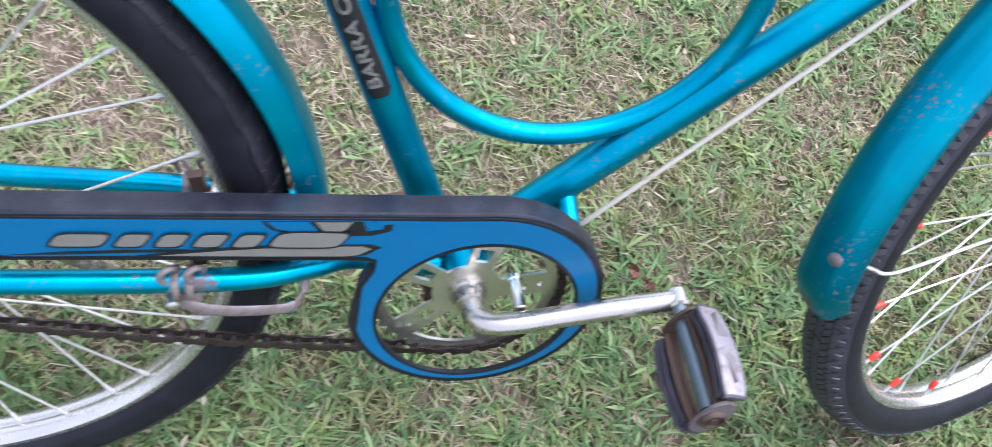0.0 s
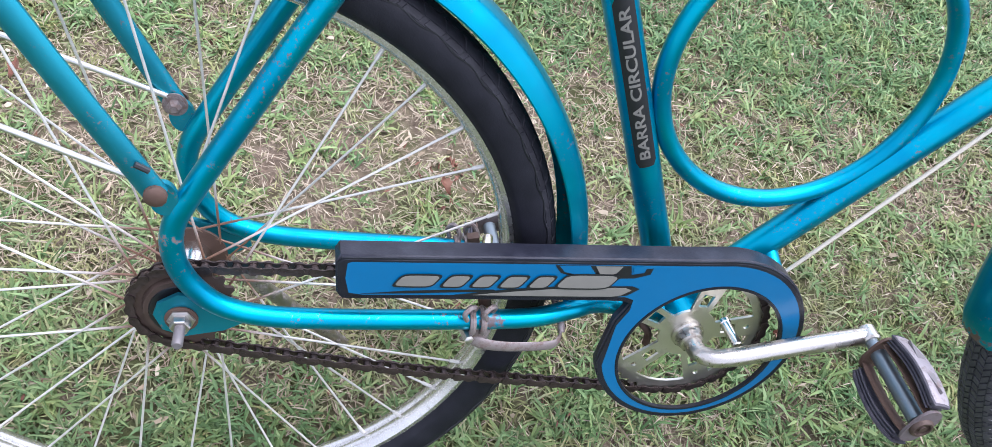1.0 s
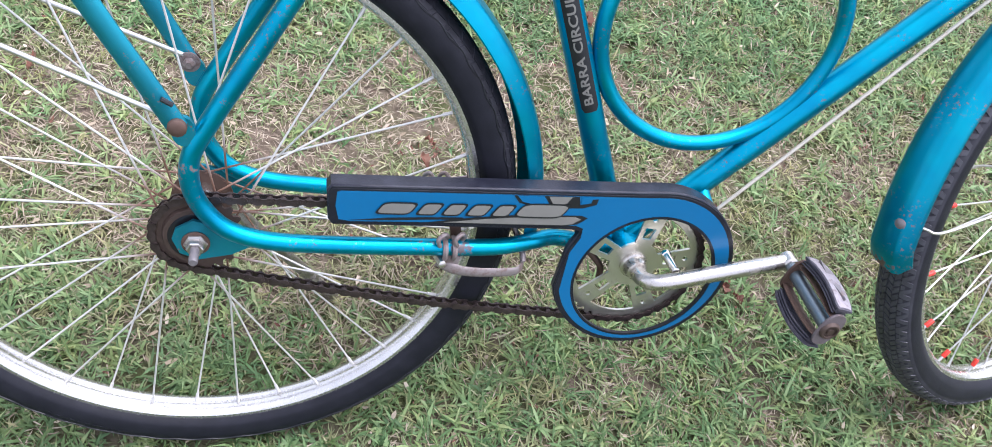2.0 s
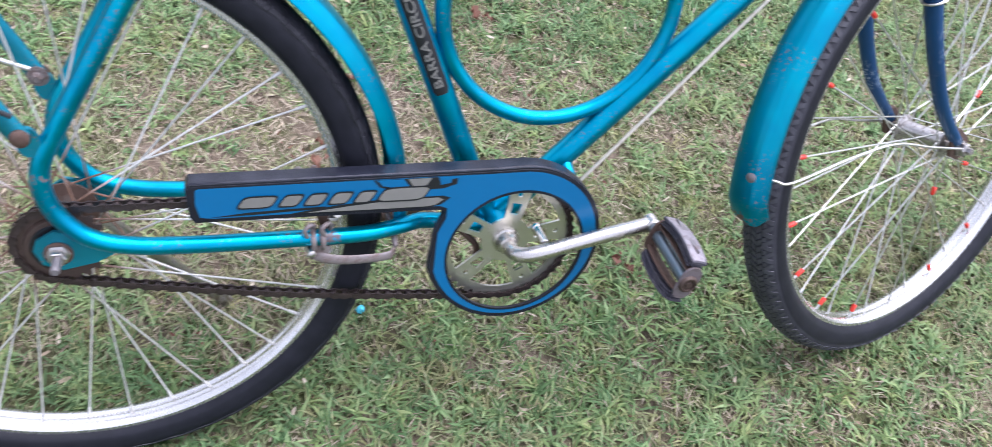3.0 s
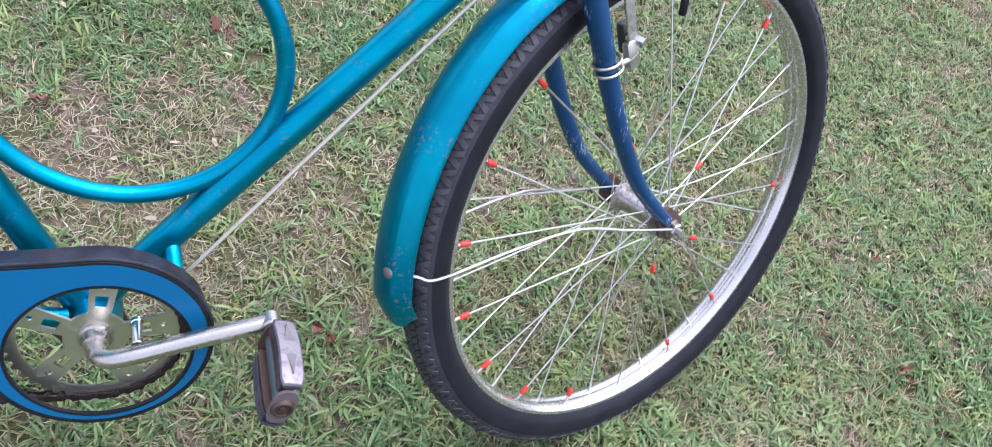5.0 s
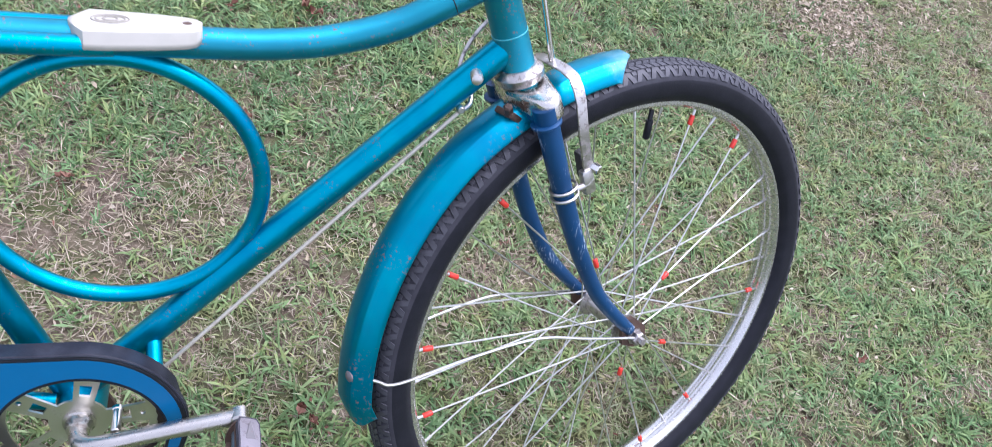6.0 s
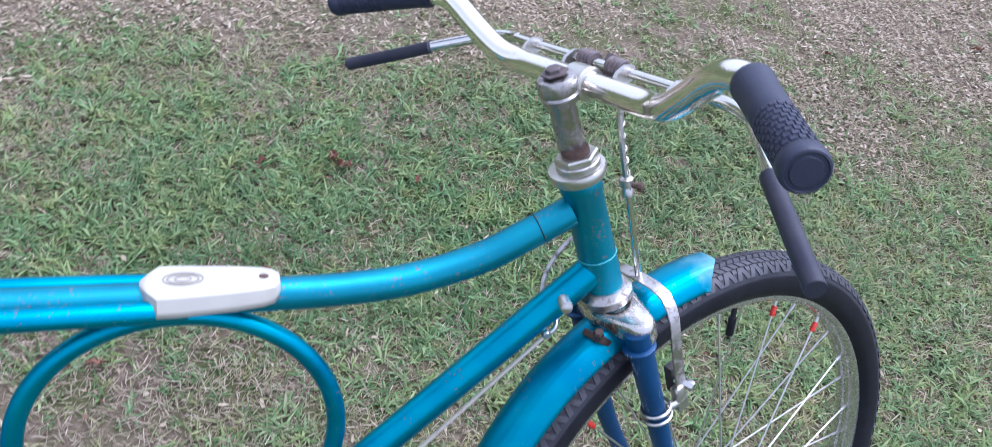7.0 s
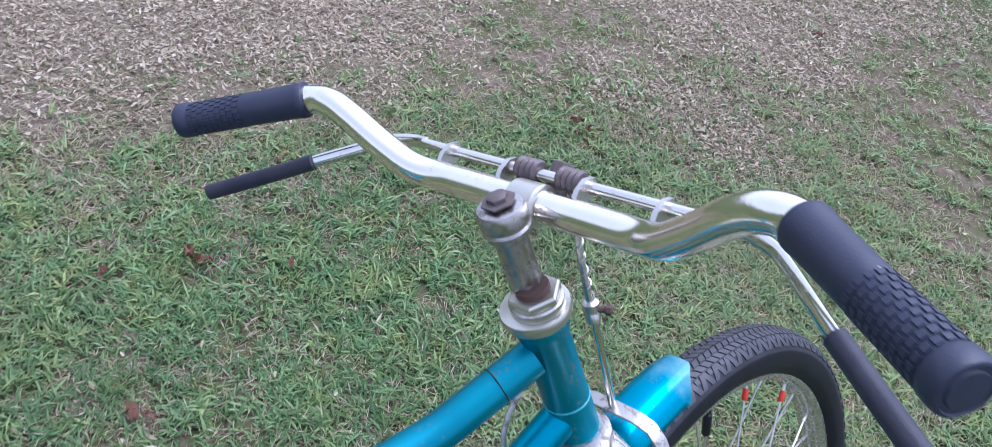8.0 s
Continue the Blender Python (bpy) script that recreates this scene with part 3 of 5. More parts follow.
def dead_leaf(x, y, size, turn, seed):
    rng = random.Random(seed)
    bm = bmesh.new()
    n = 9
    mid = []
    for i in range(n):
        t = i / (n - 1)
        w = size * 0.34 * math.sin(math.pi * min(1, 0.06 + 0.94 * t)) * (0.45 + 0.75 * rng.random())
        lift = size * 0.2 * math.sin(t * 4.0 + 2 * rng.random())
        mid.append([bm.verts.new(((t - 0.5) * size, s * w, lift + abs(s) * size * (0.05 + 0.4 * rng.random()))) for s in (-1, -0.45, 0, 0.45, 1)])
    for a, b in zip(mid, mid[1:]):
        for k in range(4):
            bm.faces.new((a[k], a[k + 1], b[k + 1], b[k]))
    ob = new("dead_leaf", finish("dead_leaf", bm, DEADLEAF))
    z = float(hump(np.array([x]), np.array([y]))[0]) + 0.022
    ob.matrix_world = pose(x, y, z, rng.uniform(-12, 12), rng.uniform(-12, 12), turn)
    return tagged(ob, "curled reddish brown dead leaf lying in the grass", "leaf", "fallen leaves")


for k, (lx, ly, ls) in enumerate(LEAVES):
    dead_leaf(lx, ly, ls * 0.65, 47 * k % 360, k)


blue = new("plastic_cap", finish("plastic_cap", turned_solid([(0, 0.0045), (0.001, 0.0058), (0.006, 0.0062), (0.009, 0.0048), (0.0098, 0.002)], (0, 0, 0), (0.5, 0.2, 0.8), 14), plain("pale_blue_plastic", (0.05, 0.42, 0.55), 0.4)))
blue.location = (-0.144, 0.142, -0.004)
tagged(blue, "small pale blue plastic cap lying in the grass", "cap")


# ---- bicycle: x forward along the frame, y to its far side, z up in its plane ----
bike = new("bicycle")
bike.matrix_world = pose(0, 0, -0.0157, -19.39, 1.76, 0)
tagged(bike, "worn turquoise step-over bicycle with circular bar, leaning on the lawn", "bicycle")

HEAD_X, HEAD_Z, HEAD_ANGLE = 0.3714, 0.833, 67.35
STEER, BAR_STEER = 17.5, 16.9
AXIS = Vector((-math.cos(radians(HEAD_ANGLE)), 0, math.sin(radians(HEAD_ANGLE))))
PIVOT = Vector((HEAD_X, 0, HEAD_Z))


def turned_by(angle, aside):
    return Matrix.Translation(PIVOT) @ Matrix.Rotation(radians(angle), 4, AXIS) @ Matrix.Translation(Vector((0, aside, 0)) - PIVOT)


# the fork sits a little off the frame's plane, and the bar is not quite square to it
TURN = turned_by(STEER, -0.0035)
BAR_TURN = turned_by(BAR_STEER, 0.005) @ Matrix.Translation((0.0044, 0, 0.0050)) @ Matrix.Scale(0.991, 4)


def on_head(z):
    return Vector((HEAD_X - (z - HEAD_Z) / math.tan(radians(HEAD_ANGLE)), 0, z))


HEAD_TILT = Matrix((Vector((0, 1, 0)).cross(AXIS), Vector((0, 1, 0)), AXIS)).transposed()
BB = Vector((0.005, 0.0, 0.2795))
REAR = Vector((-0.467, 0.0, 0.329))
FRONT = Vector((0.6208, 0.0, 0.350))


# wheels
def tyre_mesh(c, outer, rim_r, knobs):
    half, depth = 0.0255, 0.049
    prof = []
    for k in range(25):
        a = math.pi * (k / 24 - 0.5) * 1.28
        y = half * math.sin(a) * (1.0 if abs(a) < 1.57 else 0.98)
        rad = outer - depth * 0.5 + depth * 0.5 * math.copysign(abs(math.cos(a)) ** 0.8, math.cos(a))
        prof.append((rad, y))
    prof = [(rim_r - 0.004, -0.0125), (rim_r + 0.001, -0.0175)] + prof + [(rim_r + 0.001, 0.0175), (rim_r - 0.004, 0.0125)]
    bm = lathe(prof, c.x, c.z, steps=200)
    for f in bm.faces:
        m = f.calc_center_median()
        if math.hypot(m.x - c.x, m.z - c.z) > outer - (0.019 if knobs else 0.0135):
            f.material_index = 1
    return bm


def tread_mesh(c, outer, knobs):
    """Slanted rubber lugs in rows round the tyre."""
    half, depth = 0.0255, 0.049

    def at(th, a, h):
        rad = outer - depth * 0.5 + depth * 0.5 * math.copysign(abs(math.cos(a)) ** 0.8, math.cos(a))
        nr, ny = math.cos(a), math.sin(a)
        rr = rad + h * max(0.2, nr)
        return (c.x + rr * math.cos(th), half * math.sin(a) + h * ny, c.z + rr * math.sin(th))

    bm = bmesh.new()
    count = 104 if knobs else 96
    rng = random.Random(7)
    step = 2 * math.pi / count
    high = 0.0012 if knobs else 0.0007
    for k in range(count):
        for s in (-1, 1):
            base = k * step + (step * 0.5 if s > 0 else 0)
            rows = ((0.03, 0.27, 0.05, 0.30, 0.45), (0.03, 0.27, 0.55, 0.80, 0.45), (0.295, 0.56, 0.42, 0.18, 0.45), (0.295, 0.56, 0.92, 0.68, 0.45), (0.60, 1.14, 0.05, 0.36, 0.38), (0.60, 1.14, 0.95, 0.64, 0.38), (0.62, 0.80, 0.50, 0.50, 0.34)) if knobs else ((0.04, 0.42, 0.2, 0.5, 0.90), (0.46, 0.86, 0.4, 0.2, 0.92), (0.90, 1.12, 0.0, 0.1, 0.86))
            for a0, a1, t0, t1, fill in rows:
                w = step * fill
                lo, up = [], []
                h = high * rng.uniform(0.8, 1.1)
                n = 3
                for q in range(n + 1):
                    a = s * (a0 + (a1 - a0) * q / n)
                    t = base + step * (t0 + (t1 - t0) * q / n)
                    for dst, hh, sh in ((lo, -0.0012, 0.5), (up, h, 0.42)):
                        dst.append((bm.verts.new(at(t - w * sh, a, hh)), bm.verts.new(at(t + w * sh, a, hh))))
                for q in range(n):
                    bm.faces.new((up[q][0], up[q][1], up[q + 1][1], up[q + 1][0]))
                    for e in (0, 1):
                        bm.faces.new((lo[q][e], up[q][e], up[q + 1][e], lo[q + 1][e]))
                for q in (0, n):
                    bm.faces.new((lo[q][0], lo[q][1], up[q][1], up[q][0]))
    return bm


def on_tyre(c, outer, th, a, h):
    """A place on the tyre's skin: round the wheel by th, across by a, raised by h."""
    half, depth = 0.0255, 0.049
    rad = outer - depth * 0.5 + depth * 0.5 * math.copysign(abs(math.cos(a)) ** 0.8, math.cos(a)) + h * math.cos(a)
    return (c.x + rad * math.cos(th), half * math.sin(a) + h * math.sin(a), c.z + rad * math.sin(th))


def shoulder_seam(c, outer, side):
    """The wavy moulded seam between tread and side wall."""
    pts = [on_tyre(c, outer, 2 * math.pi * k / 480, side * (1.16 + 0.05 * math.sin(2 * math.pi * k / 480 * 54)), 0.0003) for k in range(480)]
    return tube(bmesh.new(), pts, 0.0007, 5, True)


def side_writing(c, outer, side, groups):
    """Raised letters moulded on the side wall, worn to plain bars."""
    bm = bmesh.new()
    for start, count in groups:
        for k in range(count):
            t0 = radians(start + k * 1.55)
            t1 = t0 + radians(0.95)
            q = [on_tyre(c, outer, t, side * a, h) for h in (-0.0006, 0.0007) for t, a in ((t0, 1.27), (t1, 1.27), (t1, 1.47), (t0, 1.47))]
            v = [bm.verts.new(p) for p in q]
            for f in ((4, 5, 6, 7), (0, 1, 5, 4), (1, 2, 6, 5), (2, 3, 7, 6), (3, 0, 4, 7)):
                bm.faces.new([v[i] for i in f])
    return bm


def rim_mesh(c, outer):
    e = outer
    prof = [(e, -0.0165), (e + 0.001, -0.0145), (e - 0.004, -0.0125), (e - 0.006, -0.011), (e - 0.0075, -0.006), (e - 0.0075, 0.006), (e - 0.006, 0.011), (e - 0.004, 0.0125), (e + 0.001, 0.0145), (e, 0.0165),
            (e - 0.004, 0.0165), (e - 0.0065, 0.0145), (e - 0.0095, 0.009), (e - 0.0105, 0.004), (e - 0.0085, 0.0), (e - 0.0105, -0.004), (e - 0.0095, -0.009), (e - 0.0065, -0.0145), (e - 0.004, -0.0165)]
    return lathe(prof, c.x, c.z, steps=144)


def spoke_mesh(length, mat):
    bm = turned_solid([(0, 0.0011), (length - 0.012, 0.0011), (length - 0.012, 0.0019), (length, 0.0019)], (0, 0, 0), (0, 0, 1), 8)
    return finish("spoke", bm, mat)


def aim(p, q):
    d = (q - p).normalized()
    return Matrix.Translation(p) @ d.to_track_quat("Z", "Y").to_matrix().to_4x4()


def wheel(name, c, outer, rim_r, turned, hub_prof, hub_mat, flange, flange_y, phase, knobs, label, beads=()):
    w = part(name, tyre_mesh(c, outer, rim_r, knobs), TYRE, bike, label, turned)
    w.data.materials.append(TREAD_BASE if knobs else WORN_TREAD)
    part("tread", tread_mesh(c, outer, knobs), TREAD if knobs else WORN_TREAD, w, "greyed rubber tread lugs" if knobs else "worn shallow tread", turned)
    for side in (-1, 1):
        if not knobs:
            part("shoulder_seam", shoulder_seam(c, outer, side), INK_AND_SHADE, w, "", turned)
            letters = part("side_lettering", side_writing(c, outer, side, ((-5, 7), (100, 9), (235, 11))), TYRE, w, "", turned, False)
            tagged(letters, "worn raised lettering on the side wall", kind="stuff")
    part("rim", rim_mesh(c, rim_r), RIM, w, "bright plated steel rim, spotted with rust", turned)
    part("hub", turned_solid(hub_prof, (c.x, 0, c.z), (0, 1, 0), 28), hub_mat, w, "", turned)
    m = turned or Matrix.Identity(4)
    mesh = None
    for k in range(36):
        side = -1 if k % 2 else 1
        lean = 1 if (k // 2) % 2 else -1
        a = radians(phase + 10 * k)
        h = a + lean * radians(62)
        p = c + Vector((flange * math.cos(h), side * flange_y, flange * math.sin(h)))
        q = c + Vector(((rim_r - 0.009) * math.cos(a), side * 0.003, (rim_r - 0.009) * math.sin(a)))
        if mesh is None:
            mesh = spoke_mesh((q - p).length, SPOKE if knobs else SPOKE_REAR)
        s = new("spoke", mesh)
        s.parent = w
        s.matrix_basis = m @ aim(p, q)
        for b, f in beads:
            if b == k:
                d = (q - p)
                bead = new("spoke_bead", BEAD)
                bead.parent = w
                bead.matrix_basis = m @ aim(p + d * f, q)
    return w


BEAD = finish("spoke_bead", turned_solid([(0, 0.0026), (0.001, 0.0032), (0.011, 0.0032), (0.012, 0.0026)], (0, 0, 0), (0, 0, 1), 10), RED)
rear_hub = [(-0.062, 0.0045), (-0.034, 0.0045), (-0.034, 0.014), (-0.027, 0.0185), (-0.015, 0.0170), (0.0, 0.0160), (0.015, 0.0170), (0.027, 0.0185), (0.034, 0.014), (0.034, 0.0045), (0.07, 0.0045)]
front_hub = [(-0.055, 0.0045), (-0.036, 0.0045), (-0.036, 0.010), (-0.034, 0.0195), (-0.0315, 0.0195), (-0.029, 0.013), (0.0, 0.012), (0.029, 0.013), (0.0315, 0.0195), (0.034, 0.0195), (0.036, 0.010), (0.036, 0.0045), (0.055, 0.0045)]
rear_wheel = wheel("rear_wheel", REAR, 0.330, 0.289, None, rear_hub, CHROME, 0.028, 0.0295, 5.2, False, "rear wheel with worn black tyre and plain spokes")
for s in (-1, 1):
    part("hub_flange", turned_solid([(0, 0.0185), (0.0005, 0.0312), (0.0032, 0.0312), (0.0037, 0.0185)], (REAR.x, s * 0.0296 - 0.0018, REAR.z), (0, 1, 0), 32), RUST, rear_wheel, "rusty spoke flange")
FRONT_BEADS = [(k, 0.925) for k in (5, 7, 13, 15, 17, 19, 21, 23, 25, 29, 31, 35)] + [(11, 0.36), (3, 0.25), (33, 0.32), (27, 0.24)]
front_wheel = wheel("front_wheel", FRONT, 0.335, 0.291, TURN, front_hub, AGED, 0.018, 0.0328, 5.2, True, "front wheel with knobbly black tyre and red spoke beads", FRONT_BEADS)
va = radians(89)
part("valve", turned_solid([(0, 0.003), (0.012, 0.003), (0.013, 0.0045), (0.034, 0.0045), (0.036, 0.003)], FRONT + Vector((0.276 * math.cos(va), 0, 0.276 * math.sin(va))), (-math.cos(va), 0, -math.sin(va)), 12), BLACK, front_wheel, "black valve cap", TURN)

# frame tubes
seat_dir = Vector((-0.377, 0, 1)).normalized()


def on_seat(z):
    return Vector((-0.0693 - 0.377 * (z - 0.45), 0, z))


part("bottom_bracket", turned_solid([(-0.036, 0.0225), (-0.034, 0.025), (0.034, 0.025), (0.036, 0.0225)], BB, (0, 1, 0), 28), TURQ, bike)
seat_tube = part("seat_tube", bar([on_seat(0.285), on_seat(0.735)], 0.0145, 24), TURQ, bike)
part("down_tube", bar([(0.008, 0, 0.296), (0.1634 + 0.992 * (0.709 - 0.45), 0, 0.709)], 0.0150, 24), TURQ, bike)
part("head_tube", turned_solid([(0, 0.0185), (0.002, 0.0192), (0.010, 0.0192), (0.012, 0.0178), (0.130, 0.0178), (0.132, 0.0192), (0.142, 0.0192), (0.144, 0.0185)], on_head(0.667), AXIS, 28), TURQ_WORN, bike)
part("top_tube", bar([(0.384, 0, 0.766), (0.345, 0, 0.743), (0.305, 0, 0.7215), (0.246, 0, 0.7035), (0.188, 0, 0.6965), (0.12, 0, 0.695), (0.0, 0, 0.695), (-0.165, 0, 0.695)], 0.0142, 22), TURQ_WORN, bike)
part("joint_line", tube(bmesh.new(), [(0.356 + 0.0143 * 0.46 * math.cos(t), 0.0143 * math.sin(t), 0.7500 - 0.0143 * 0.89 * math.cos(t)) for t in (2 * math.pi * j / 28 for j in range(28))], 0.0005, 6, True), INK_AND_SHADE, bike)
part("joint_line", tube(bmesh.new(), [on_head(0.7225) + HEAD_TILT @ Vector((0.0179 * math.cos(t), 0.0179 * math.sin(t), 0)) for t in (2 * math.pi * j / 36 for j in range(36))], 0.0006, 6, True), PALE_TURQ, bike)
part("circular_bar", tube(bmesh.new(), [(0.0570 + 0.1320 * math.cos(a), 0, 0.5485 + 0.1306 * math.sin(a)) for a in (2 * math.pi * k / 96 for k in range(96))], 0.0086, 18, True), TURQ, bike, "round turquoise hoop of tube inside the frame")
part("bracket_tab", block((0.012, 0.016, 0.03), pose(-0.083, 0, 0.505, 0, -18, 0), 0.003), TURQ, bike)
for s in (-1, 1):
    part("stay_tube", bar([(0.064, s * 0.0165, 0.6955), (0.03, s * 0.0205, 0.696), (-0.08, s * 0.0225, 0.696), (-0.2, s * 0.026, 0.695), (-0.272, s * 0.034, 0.683), (-0.315, s * 0.042, 0.661), (-0.356, s * 0.048, 0.605), (-0.406, s * 0.053, 0.527), (-0.447, s * 0.055, 0.4615), (-0.464, s * 0.056, 0.4295), (-0.467, s * 0.056, 0.4), (-0.458, s * 0.056, 0.372), (-0.437, s * 0.056, 0.347), (-0.402, s * 0.056, 0.333), (-0.346, s * 0.055, 0.326), (-0.239, s * 0.052, 0.319), (-0.165, s * 0.046, 0.313), (-0.12, s * 0.034, 0.311), (-0.088, s * 0.0235, 0.308), (-0.02, s * 0.018, 0.29)], 0.0093, 16, 5), TURQ, bike, "turquoise tube bent round into seat stay and chain stay")
    out = [(-0.489, 0.334), (-0.485, 0.345), (-0.468, 0.355), (-0.442, 0.347), (-0.418, 0.334), (-0.416, 0.323), (-0.434, 0.314), (-0.466, 0.3085), (-0.483, 0.317)]
    part("dropout", slab(out, s * 0.0535, s * 0.0495), TURQ_WORN, bike, "flat turquoise axle plate with rusty edges")
    part("carrier_stay", bar([(-0.472, s * 0.064, 0.4635), (-0.492, s * 0.066, 0.5035), (-0.517, s * 0.068, 0.5515), (-0.548, s * 0.070, 0.6135), (-0.600, s * 0.072, 0.7115)], 0.0085, 14, 5, flat=(0.62, 1.15)), TURQ_WORN, bike, "flattened turquoise carrier stay with chipped paint")
    part("stay_lug", slab(circle(-0.468, 0.4575, 0.0105, 0.015, 20), s * 0.0625, s * 0.0575), TURQ_WORN, bike)
    part("stay_bolt", turned_solid([(0, 0.0085), (0.004, 0.0085), (0.0055, 0.007), (0.0062, 0.003)], (-0.4715, s * 0.069, 0.4665), (0, s, 0), 12), RUST, bike, "rusty round bolt head")
    part("axle_nut", turned_solid([(0, 0.0115), (0.002, 0.0115), (0.003, 0.0085), (0.010, 0.0085), (0.011, 0.0075)], (REAR.x, s * 0.0550, REAR.z), (0, s, 0), 6), AGED, bike)
    part("axle_washer", turned_solid([(0, 0.0135), (0.0012, 0.0135), (0.0016, 0.0125)], (REAR.x, s * 0.0537, REAR.z), (0, s, 0), 24), RUST, bike, "rusty axle washer")
part("axle_end", turned_solid([(0, 0.0046), (0.022, 0.0046), (0.024, 0.0036)], (REAR.x, -0.062, REAR.z), (0, -1, 0), 12), PEDAL_DARK, bike)


part("far_bolt_nut", turned_solid([(0, 0.0092), (0.001, 0.0092), (0.0012, 0.0062), (0.005, 0.0062), (0.006, 0.0052), (0.008, 0.0035)], (-0.4725, 0.0562, 0.469), (0, -1, 0), 6), GRIMY_PLATE, bike)
part("far_bolt_washer", turned_solid([(0, 0.0105), (0.0012, 0.0105), (0.0014, 0.0095)], (-0.4725, 0.0575, 0.469), (0, -1, 0), 24), GRIMY_PLATE, bike)
part("guard_tab", bar([(0.080, -0.002, 0.366), (0.081, -0.014, 0.356), (0.082, -0.036, 0.345)], 0.0085, 10, 4), TURQ, bike)
stand = part("kickstand", bar([(-0.452, 0.062, 0.318), (-0.444, 0.074, 0.288), (-0.326, 0.176, 0.068), (-0.312, 0.188, 0.042)], 0.0080, 12, 5), AGED, bike, "dull grey kickstand leg propping the bicycle")
part("stand_plate", slab([(-0.470, 0.330), (-0.442, 0.330), (-0.434, 0.290), (-0.452, 0.284)], 0.0575, 0.0615), AGED, stand)

for s, bend, reach in ((1, (-0.4786, 0.0585, 0.4762), (-0.5902, 0.0585, 0.5233)), (-1, (-0.488, -0.058, 0.4739), (-0.5625, -0.058, 0.5119))):
    a, b = Vector(bend), Vector(reach)
    part("guard_stay", bar([(-0.472, s * 0.0585, 0.4670), a, b, a + (b - a) * 2.2], 0.0026, 10, 3), SPOKE, bike, "thick pale wire stay of the rear mudguard")
# no hole is cut: black pieces on the stays paint its dark inside
part("bolt_hole", turned_solid([(0, 0.0042), (0.0006, 0.0042)], (-0.4850, 0.0640, 0.4940), (0, -1, 0.0), 14), INK_AND_SHADE, bike)
part("bolt_slot", bar([(-0.473, -0.0722, 0.4890), (-0.482, -0.0728, 0.4950)], 0.0024, 8), INK_AND_SHADE, bike)

# lettering on the seat tube
def decal():
    z0, z1 = 0.4612, 0.6132
    bm = bmesh.new()
    r, span = 0.0151, 36
    rows = []
    n = 30
    for i in range(n + 1):
        t = i / n
        c = on_seat(z0 + (z1 - z0) * t)
        cut = 1.0 if 0 < i < n else 0.7
        row = []
        for k in range(9):
            a = radians(-span * cut + 2 * span * cut * k / 8 - 4)
            x = Vector((1, 0, 0.377)).normalized()
            row.append(bm.verts.new(c + x * (r * math.sin(a)) + Vector((0, -r * math.cos(a), 0))))
        rows.append(row)
    for a, b in zip(rows, rows[1:]):
        for k in range(8):
            bm.faces.new((a[k], a[k + 1], b[k + 1], b[k]))
    d = part("lettering_strip", bm, INK_AND_SHADE, seat_tube, "black strip lettered BARRA CIRCULAR in silver capitals")
    cu = bpy.data.curves.new("lettering", "FONT")
    cu.body, cu.size, cu.align_x, cu.align_y, cu.space_character = "BARRA CIRCULAR", 0.0172, "CENTER", "CENTER", 1.0
    cu.offset = 0.0004
    tmp = new("lettering", cu)
    me = bpy.data.meshes.new_from_object(tmp.evaluated_get(bpy.context.evaluated_depsgraph_get()))
    bpy.data.objects.remove(tmp)
    tm = bmesh.new()
    tm.from_mesh(me)
    bmesh.ops.triangulate(tm, faces=tm.faces)
    bmesh.ops.subdivide_edges(tm, edges=tm.edges, cuts=2)
    tm.to_mesh(me)
    tm.free()
    wide = max(v.co.x for v in me.vertices) - min(v.co.x for v in me.vertices)
    r2 = 0.0155
    x = Vector((1, 0, 0.377)).normalized()
    for v in me.vertices:
        along = v.co.x / wide * 0.146
        a = -v.co.y * 0.74 / r2 + radians(-4)
        c = on_seat((z0 + z1) / 2) + seat_dir * along
        v.co = c + x * (r2 * math.sin(a)) + Vector((0, -r2 * math.cos(a), 0))
    me.materials.append(SILVER)
    ob = new("lettering", me)
    ob.parent = seat_tube


decal()

# badge cover on the top tube
bd = bmesh.new()
sec = []
for i, (x, half, drop) in enumerate([(0.030, 0.004, 0.010), (0.0365, 0.0175, 0.0135), (0.0435, 0.0290, 0.0155), (0.060, 0.0285, 0.0155), (0.100, 0.0245, 0.0150), (0.122, 0.0205, 0.0145), (0.131, 0.0165, 0.0140), (0.136, 0.0095, 0.0125)]):
    row = []
    for k in range(13):
        a = math.pi * (k / 12)
        yy = -0.002 - half * math.cos(a)
        zz = 0.7105 + 0.002 * math.sin(a) - drop * max(0, abs(math.cos(a)) - 0.9) / 0.1 * 0.9
        row.append(bd.verts.new((x, yy, zz)))
    sec.append(row)
for a, b in zip(sec, sec[1:]):
    for k in range(12):
        bd.faces.new((a[k], a[k + 1], b[k + 1], b[k]))
badge = part("badge_cover", bd, IVORY, bike, "yellowed white plastic cover plate with embossed oval")
badge.modifiers.new("thick", "SOLIDIFY").thickness = 0.0012
# embossing is white on white; a darker tone paints its shade
for k, (ax, ay) in enumerate([(0.0150, 0.0092), (0.0118, 0.0066), (0.0062, 0.0036)]):
    part("embossed_ring", tube(bmesh.new(), [(0.062 + ax * math.cos(t), ay * math.sin(t), 0.7128) for t in (2 * math.pi * j / 32 for j in range(32))], 0.0007, 6, True), EMBOSS_SHADE, badge)
part("rivet", turned_solid([(0, 0.004), (0.001, 0.004), (0.0016, 0.002)], (0.1235, 0, 0.7115), (0, 0, 1), 14), RUST, badge)


